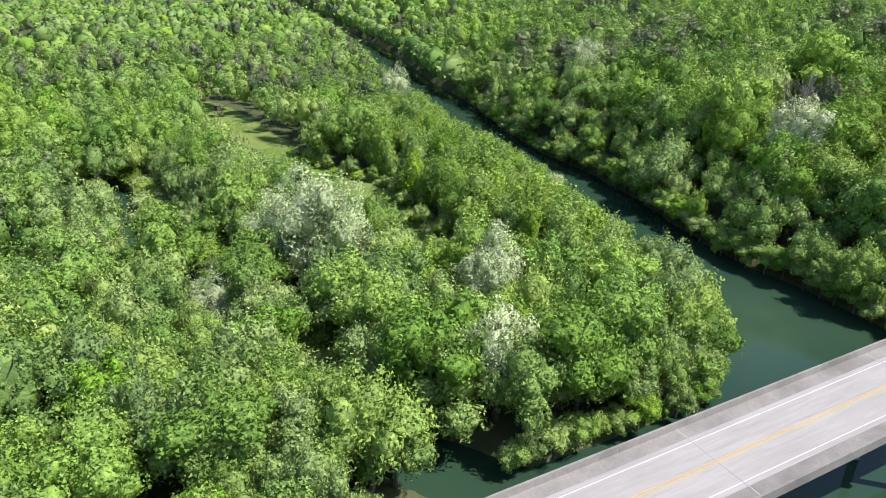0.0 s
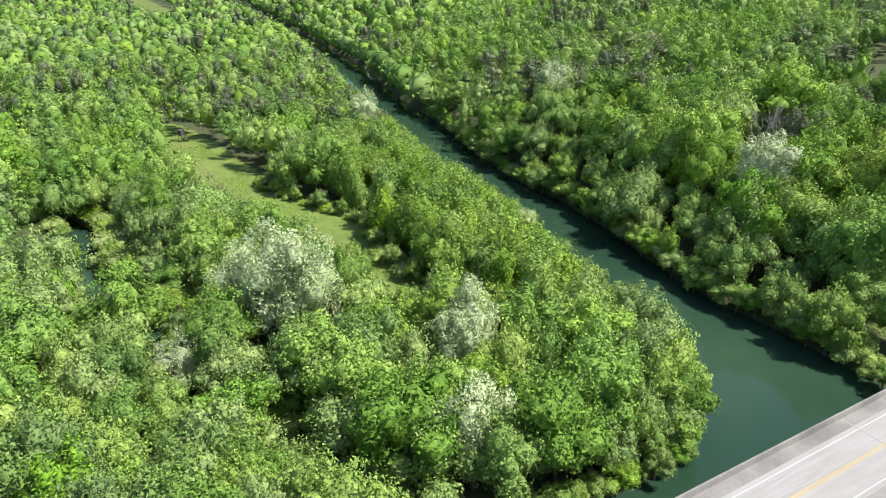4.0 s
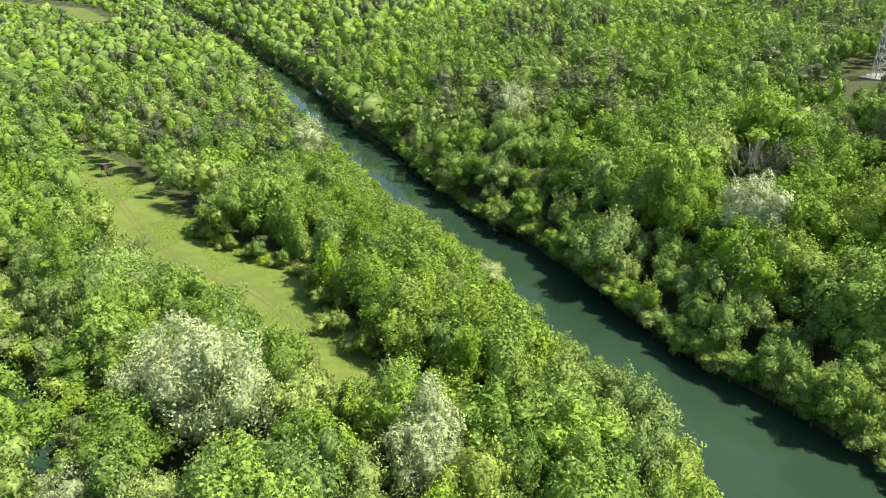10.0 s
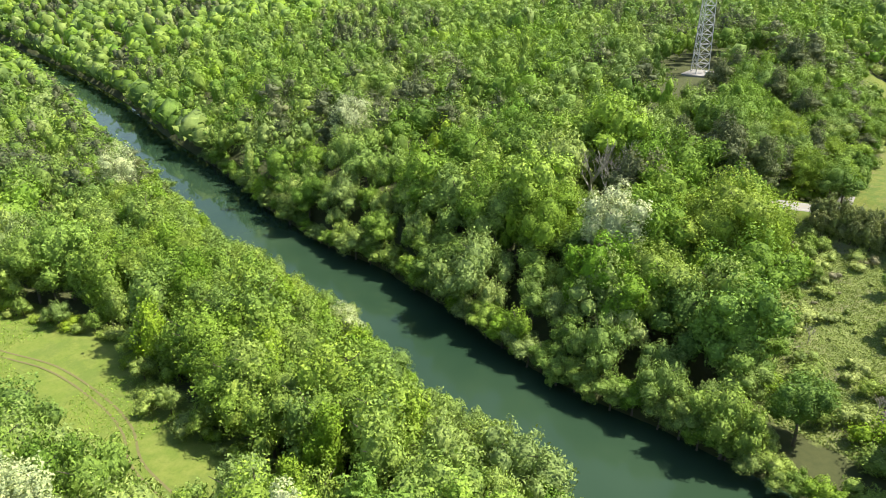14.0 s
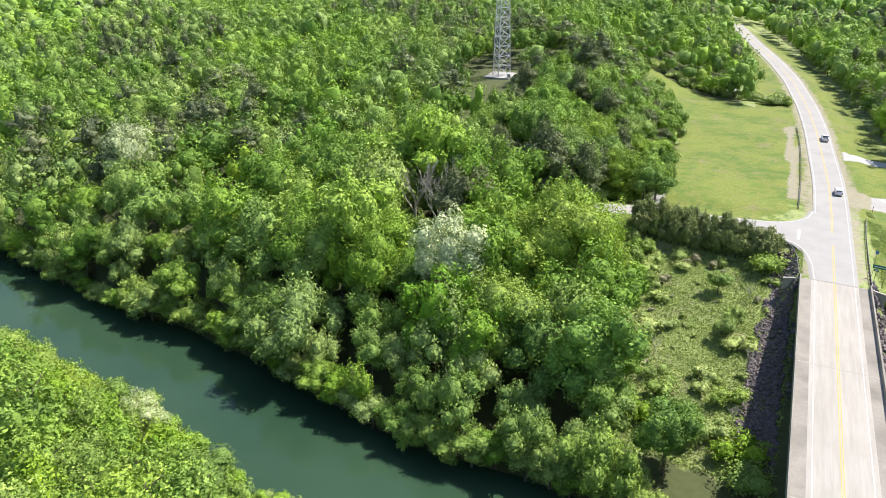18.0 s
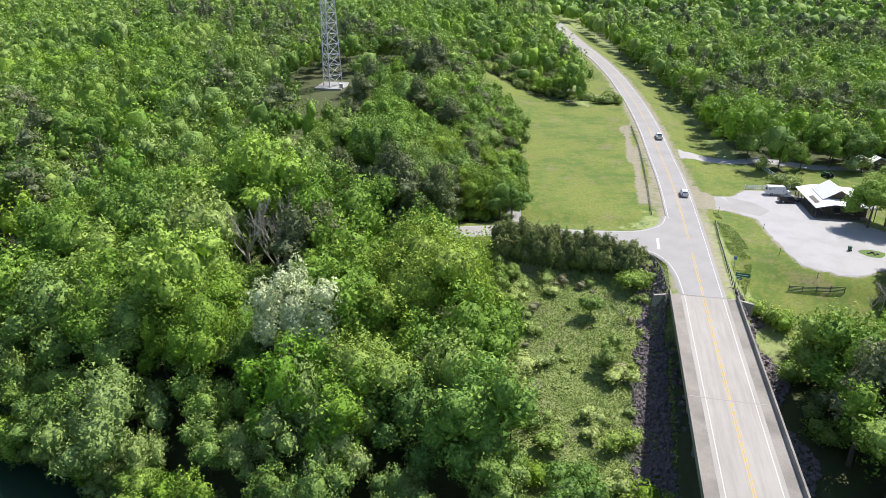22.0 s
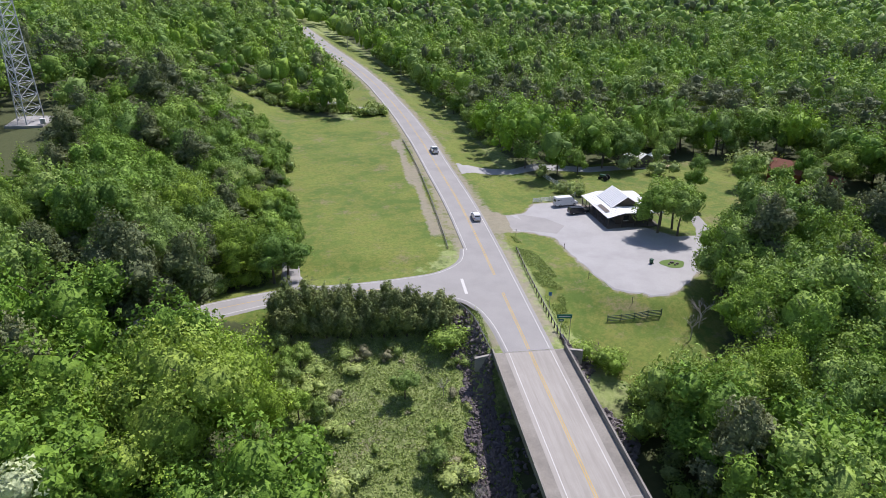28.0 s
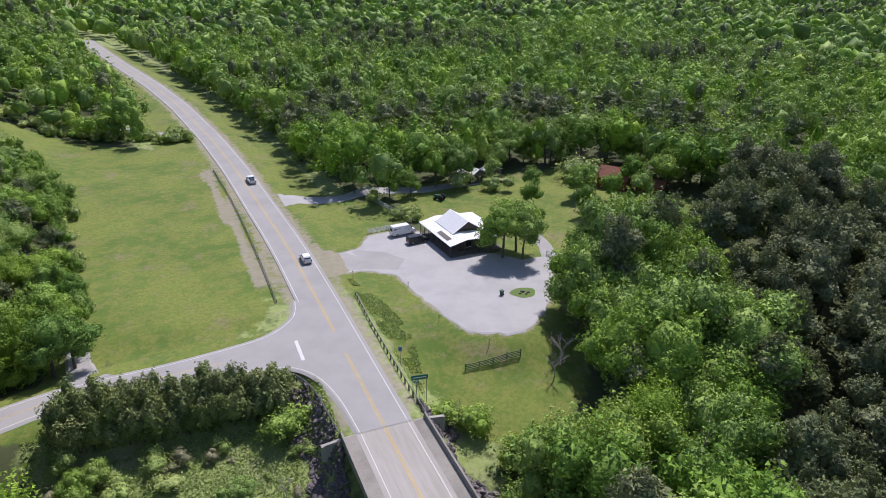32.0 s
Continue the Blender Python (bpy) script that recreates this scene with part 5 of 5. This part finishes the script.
def species_at(x, y, r):
    d = y - float(along(x, BANK_N))
    if d < 0:   # south bank
        if line_dist(np.array([x]), np.array([y]), BANK_S)[0] < 36 and x < -55 and inside(np.array([x]), np.array([y]), FIELD)[0] < 0 and y > -137:
            return "row", 14 + 4 * r
        return ("broad", "willow", "bright", "willow")[int(r * 4)], 12 + 7 * ((r * 7.3) % 1)
    if d < 14:
        return ("willow", "broad", "willow", "broad")[int(r * 4)], 11 + 5 * ((r * 7.3) % 1)
    if x > 15:
        h = 16 + 5 * ((r * 7.3) % 1)
        return ("pine" if x > 54 + 0.62 * (y + 14) and r < 0.95 else ("broad", "broad", "willow", "broad", "pine", "tall")[int(r * 6)]), h
    if y > 15:
        return ("broad", "pine", "bright", "broad", "pine", "broad", "tall")[int(r * 7)], 11 + 7 * ((r * 7.3) % 1)
    return ("broad", "broad", "bright", "row", "tall", "willow", "bright")[int(r * 7)], (18 if x > -115 and y > -42 else 15) + 6 * ((r * 7.3) % 1)


ax, ay = scatter(-190, 130, -250, 126, 7.5)
zone = near_zone(ax, ay) & ((ay < -30) | (ax > -130)) & (ay > -235 - 0.25 * ax) & ((ax < -15) | (ay > -70))
for x, y in zip(ax[zone], ay[zone]):
    if any((x - px) ** 2 + (y - py) ** 2 < (pr + 1.0) ** 2 for px, py, pr in PLANTED[:44]):
        continue
    if math.hypot(x + 88, y + 12) < 5.5:
        continue
    s, h = species_at(x, y, rng.random())
    h = tall = h * rng.uniform(0.78, 1.25)
    h = float(bank_height(x, y, h))
    if math.hypot(x + 82, y + 27) < 11:
        h = min(h, 12.0)
    plant(s, float(x), float(y), h, wide=1.13 * min(tall / h, 1.4))

# ---- woods further off, one sheet of trees for each kind ----


def woods(name, xs, ys, detail, size, label):
    kinds = ("broad", "bright", "row", "willow", "pine")
    temp = {}
    for s in kinds:
        temp[s] = []
        for v in range(3):
            gen = np.random.default_rng(500 + v + detail)
            h = 18.0
            lob = lobes_of(s, h, gen)
            if s not in ("row", "pine"):
                lob[0] = (0, 0, h * 0.54, h * 0.27, h * 0.44)
            lob = lob[:6] if detail > 300 else lob[:2] if detail > 60 else lob[:1]
            temp[s].append(foliage(lob, detail, size * (1.0 if s not in ("row", "pine") else 0.8), gen, 0.0, 30 if detail > 60 else 12, 0.7 if detail > 300 else 0.74 if detail > 60 else 0.95, False, (0.25, 0.55) if detail > 60 else (0.35, 0.7), 40 if detail > 300 else 0))
    zs = land(xs, ys)
    caps = bank_height(xs, ys, np.full(len(xs), 99.0)) / 18.0
    low = np.where(line_dist(xs, ys, [(-122, 112), (-100, 64)]) < 15, 0.42, 1.0)
    low = np.where(line_dist(xs, ys, [(-116, 129), (-108, 137)]) < 10, 0.45, low)
    for s in kinds:
        clump = 0.5 + 0.5 * np.clip(wave(xs, ys, 38, 4.0) + 0.6 * wave(xs, ys, 90, 7.0), -1, 1)
        want = {"pine": (-1, 0.3), "willow": (0.3, 0.38), "broad": (0.38, 0.58), "row": (0.58, 0.66), "bright": (0.66, 2)}[s]
        key = np.where((line_dist(xs, ys, PINES) < 17) & (WOOD_KEY[name] < 0.8), 0.1, 0.5 * WOOD_KEY[name] + 0.5 * clump)
        sel = np.where((key >= want[0]) & (key < want[1]))[0]
        chunks, faces, tint = [], [], []
        for i in sel:
            t, nm = temp[s][i % 3]
            a, k, w = rng.random() * 6.28, rng.uniform(0.75, 1.25), rng.uniform(*((0.95, 1.4) if detail > 60 else (1.2, 1.75)))
            k *= low[i]
            top = min(k, float(caps[i]))
            k, w = top, w * min(k / top, 1.6)
            c, sn = math.cos(a), math.sin(a)
            m = np.array([[c * k * w, sn * k * w, 0], [-sn * k * w, c * k * w, 0], [0, 0, k]])
            chunks.append((t @ m) + np.array([xs[i], ys[i], zs[i] - 0.3]))
            faces.append(nm @ np.array([[c, sn, 0], [-sn, c, 0], [0, 0, 1]]))
            tint.append(np.full(len(t), rng.random()))
        if chunks:
            ob = new(name, tri_mesh(name, np.concatenate(chunks), [wood_mats[s]], np.concatenate(tint), normals=np.concatenate(faces)))
            tagged(ob, label, "woods", kind="stuff")


WOOD_KEY = {}
PINES = [(22, 158), (42, 148), (64, 147), (92, 142), (130, 136)]
mx, my = scatter(-420, 330, -330, 420, 8.8)
mid = ~(near_zone(mx, my) & ((my < -30) | (mx > -130)) & (my > -235 - 0.25 * mx))
seen = (my > 0.45 * mx - 260) & ((mx < 40) | (my > -0.9 * (mx - 60)))
mx, my = mx[mid & seen], my[mid & seen]
close = (np.hypot(mx + 20, my + 60) < 265)
WOOD_KEY["mid_woods"], WOOD_KEY["hill_woods"] = rng.random(int(close.sum())), rng.random(int((~close).sum()))
woods("mid_woods", mx[close], my[close], 640, 0.36, "dense mixed spring woodland with broadleaf trees and pines")
woods("hill_woods", mx[~close], my[~close], 150, 0.52, "mixed spring woodland on the slopes beyond")
fx, fy = scatter(-1900, 1300, -700, 1700, 12.4)
far_off = np.hypot(fx + 20, fy + 90)
keep = ((fx < -420) | (fx > 330) | (fy > 420) | (fy < -330)) & (far_off < 1480) & (fy > -0.45 * np.abs(fx) - 160) & ((fx < 0) | (fy > 0.42 * fx - 60))
keep &= rng.random(len(fx)) < np.clip(1.35 - far_off / 1400, 0.45, 1)
fx, fy = fx[keep], fy[keep]
bx = np.arange(-1000.0, -262, 5.5)
fx = np.concatenate([fx, bx, bx])
fy = np.concatenate([fy, along(bx, BANK_N) + 1.0, along(bx, BANK_S) - 1.0])
WOOD_KEY["far_woods"] = rng.random(len(fx))
woods("far_woods", fx, fy, 16, 1.3, "distant mixed woodland on low hills")

# ---- hedge, garden trees, shrubs ----
for i in range(44):
    plant("hedge", -42.5 + i * 0.71, 15.4 + 1.7 * math.sin(i * 2.1), 5.2 + 2.2 * rng.random(), wide=1.25)
for x, y, h, s in ((44.5, 49.3, 13, "broad"), (48.5, 47.0, 12.5, "broad"), (49.5, 52, 12, "broad"), (31.5, 83, 3.4, "shrub"), (35, 84, 3.6, "shrub"), (34, 80, 3.0, "shrub"), (34.5, 101, 8.5, "broad"), (40.5, 99.5, 8, "broad"), (29, 100, 4, "shrub"),
                   (56, 107, 13, "broad"), (68, 78, 7.5, "broad"), (84, 80, 9, "broad"), (88, 83, 9, "broad"), (112, 76, 12, "broad"), (104, 80, 10, "broad"), (96, 96, 9, "shrub"), (26, 108, 9, "broad"), (44, 110, 12, "broad"), (50, 104, 11, "broad"), (58, 100, 6, "shrub"), (66, 96, 5, "shrub"), (76, 92, 7, "broad"), (92, 74, 8, "broad"), (99, 70, 9, "broad"), (80, 68, 4, "shrub"), (62, 72, 5, "shrub"), (62, 64, 5, "broad"), (57, 102, 12, "broad"), (52, 109, 11, "broad"), (75, 113, 10, "broad"), (69, 104, 7.5, "broad"), (78, 66, 9, "broad")):
    plant(s, x, y, h * 1.1, "garden tree with a rounded green crown", wide=1.2)
for x, y, h, s in ((-13, 10, 5.4, "bush"), (13.6, 3.4, 4.6, "bush"), (15.0, 0.8, 4.0, "bush"), (20.5, -9.5, 7.0, "bush"), (18.5, -7, 4.5, "bush"), (-21.5, -2, 5.5, "broad"), (-17, -13, 5.5, "willow"), (-18, -17, 5.5, "willow"), (-14.5, -20, 4, "shrub"), (-32, 9, 3.2, "shrub"), (-36, -5, 4.5, "willow"), (-41, 2, 6, "willow"), (-43, 11, 5, "willow"), (-39, 9, 4.2, "willow"), (-29, -17, 2.5, "shrub"),
                   (15.5, -14, 4.5, "bush"), (16.5, -21, 4.5, "shrub"), (17.5, -28, 5, "bush"), (22, -14, 9, "pine"), (25, -22, 9, "broad"), (20, -9, 7, "broad"), (-20, -30, 3.2, "shrub"), (-26, -36, 4, "shrub"), (-15, -34, 4, "bush"), (-12, -47, 5, "bush"), (-10.5, -52, 5, "bush"), (-23, -46, 5, "shrub"), (-30, -44, 5, "bush"), (-17, -44, 4.5, "shrub"), (-33, -22, 4, "shrub")):
    plant(s, x, y, h, "" if h > 7.9 or s in ("bush", "shrub") else "young leafy tree growing beside the bridge", wide=1.3)
for i in range(84):
    x, y = rng.uniform(-44, -9), rng.uniform(-48, 13)
    if inside(np.array([x]), np.array([y]), MEADOW)[0] > 0:
        plant("weed" if i % 4 == 0 else "shrub", x, y, rng.uniform(0.5, 1.0) + 2.0 * rng.random() ** 3 if x > -28 else rng.uniform(0.7, 3.4), "" if i % 4 == 0 else "low tangled shrub in the rough meadow", wide=1.35)
for i in range(18):
    x, y = rng.uniform(-46, -33), rng.uniform(-44, 10)
    plant(("willow", "bright", "shrub")[i % 3], x, y, rng.uniform(3, 6.5), "young leafy tree in the rough meadow", wide=1.3)
for i in range(90):
    t = rng.random()
    x, y = -88 + 76 * t + rng.normal(0, 2), 213 - 36 * t ** 1.5 + rng.normal(0, 3) + (4 if t > 0.9 else 0)
    plant("shrub", x, y, rng.uniform(2, 5), "dense shrub in the hedgerow behind the hay field")

for i in range(46):
    t = rng.random()
    x, y = -40 - 10 * t - 24 * max(0, t - 0.5) - rng.uniform(1, 6), 42 + 125 * t + rng.normal(0, 2)
    plant("shrub" if i % 3 else "broad", x, y, rng.uniform(2.5, 5) if i % 3 else rng.uniform(6, 10), "leafy bush at the edge of the hay field")

for i in range(60):
    y = 136 + 3.6 * i
    x = float(road_x(y)) + 22 + rng.uniform(0, 5)
    k = i % 3
    plant(("shrub", "broad", "willow")[k], x, y, (3.5, 9.0, 6.0)[k] * rng.uniform(0.8, 1.3), "leafy growth along the wood's edge by the highway", wide=1.3)
edge = [(22, 142), (40, 133), (60, 125), (78, 119), (90, 114), (108, 107), (119, 97), (124, 80), (130, 60)]
for (xa, ya), (xb, yb) in zip(edge, edge[1:]):
    n = int(math.hypot(xb - xa, yb - ya) / 3.0)
    for i in range(n):
        x, y = xa + (xb - xa) * i / n, ya + (yb - ya) * i / n + rng.uniform(0, 5)
        k = i % 4
        plant(("shrub", "pine" if x < 72 else "broad", "broad", "willow")[k], x, y, (3 + 2 * rng.random(), 13 + 4 * rng.random(), 10 + 5 * rng.random(), 6 + 3 * rng.random())[k], "leafy growth along the wood's edge behind the yard" if k != 1 else "", wide=1.2)

for x, y, h in ((-47.8, 34, 3.6), (-48.5, 39.5, 4.6), (-52, 30.5, 4.2), (-56.5, 28, 4.6), (-50.5, 45, 5.5), (-53.5, 37, 6), (-58.5, 33.5, 6)):
    plant("bush", x, y, h, wide=1.15)

# ---- stone banks ----
stone = Nodes("dark_riprap", 0.9)
tone = stone.add("ObjectInfo").outputs["Random"]
grain = stone.noise(3.0, stone.local())
stone.colour(stone.mix(tone, stone.mix(grain, (0.045, 0.036, 0.038), (0.125, 0.105, 0.107)), stone.mix(grain, (0.11, 0.09, 0.093), (0.34, 0.305, 0.305))))
stone.bump(grain, 0.5, 0.05)
ROCKS = []
for k in range(6):
    bm = bmesh.new()
    bmesh.ops.create_icosphere(bm, subdivisions=1, radius=0.5)
    for v in bm.verts:
        v.co *= 0.7 + 0.6 * noise.random()
        v.co.z *= 0.7
    me = bpy.data.meshes.new("stone")
    bm.to_mesh(me)
    bm.free()
    me.materials.append(stone.m)
    ROCKS.append(me)


def stone_bank(label, spots):
    ob = thing("riprap_bank", label, "stone bank")
    rest = []
    for i, (x, y) in enumerate(spots):
        z = lands(x, y)
        s = rng.uniform(0.4, 1.05)
        m = Matrix.Translation((x, y, z + 0.12 * s)) @ Euler(tuple(rng.uniform(0, 6.28, 3))).to_matrix().to_4x4() @ Matrix.Diagonal((s * 1.2, s, s, 1))
        if i < 300:
            o = new("stone", ROCKS[i % 6])
            o.parent = ob
            o.matrix_basis = m
        else:
            src = ROCKS[i % 6]
            co = np.array([m @ v.co for v in src.vertices])
            rest += [co[list(p.vertices)] for p in src.polygons]
    if rest:
        o = new("stone_rest", tri_mesh("stone_rest", np.array(rest), [stone.m]))
        o.parent = ob
        tagged(o, kind="stuff")


west = [(x, y) for x, y in zip(rng.uniform(-13.2, -6.9, 3000), rng.uniform(-48, 17, 3000)) if x > -11.6 - 2.2 * smooth(-y, 0, 30) + 0.8 * math.sin(y * 0.7) and (y < 12 or x < -8)]
east = [(x, y) for x, y in zip(rng.uniform(6.9, 15.5, 3200), rng.uniform(-50, 5, 3200)) if x < 11.5 + 1.8 * math.sin(y * 0.33) + 0.05 * (-y)]
under = [(x, y) for x, y in zip(rng.uniform(-6.5, 6.5, 260), rng.uniform(-30, -7, 260))]
west.sort(key=lambda p: -p[1])
east.sort(key=lambda p: -p[1])
stone_bank("bank of dark broken stone below the bridge's west side", west)
stone_bank("bank of dark broken stone below the bridge's east side", east)
stone_bank("dark broken stone slope under the bridge end", under)

# ---- grass ----


def grass(name, n, area, size, mat, label, x0, x1, y0, y1):
    gx_, gy_ = rng.uniform(x0, x1, n), rng.uniform(y0, y1, n)
    ok = area(gx_, gy_)
    gx_, gy_ = gx_[ok], gy_[ok]
    gz = land(gx_, gy_)
    m = len(gx_)
    a = rng.uniform(0, 6.28, m)
    s = size * rng.uniform(0.5, 1.3, m)
    lean = rng.normal(0, 0.9, (m, 2))
    p = np.stack([gx_, gy_, gz - 0.05], 1)
    side = np.stack([np.cos(a), np.sin(a), np.zeros(m)], 1) * (s * 0.55)[:, None]
    top = p + np.stack([lean[:, 0] * s, lean[:, 1] * s, s], 1)
    ob = new(name, tri_mesh(name, np.stack([p - side, p + side, top], 1), [mat], rng.random(m)))
    tagged(ob, label, "grass", kind="stuff")


grass("meadow_grass", 95000, lambda x, y: inside(x, y, MEADOW) > -1, 0.28, wood_mats["shrub"], "tall rough meadow grass and weeds", -48, -6, -52, 17)
grass("field_grass", 60000, lambda x, y: (inside(x, y, FIELD) > 0) & (wave(x, y, 8, 6.0) > 0.05), 0.3, wood_mats["bright"], "uneven grass in the riverside clearing", -300, -76, -160, -114)
grass("verge_grass", 15000, lambda x, y: (x > 8.2) & (x < 8.8 + 4.5 * np.sin((y - 6) / 44 * 3.14)) & (wave(x, y, 1.6, 2.0) > -0.35), 0.3, wood_mats["shrub"], "dry weedy grass behind the guardrail", 8, 15, 6, 50)
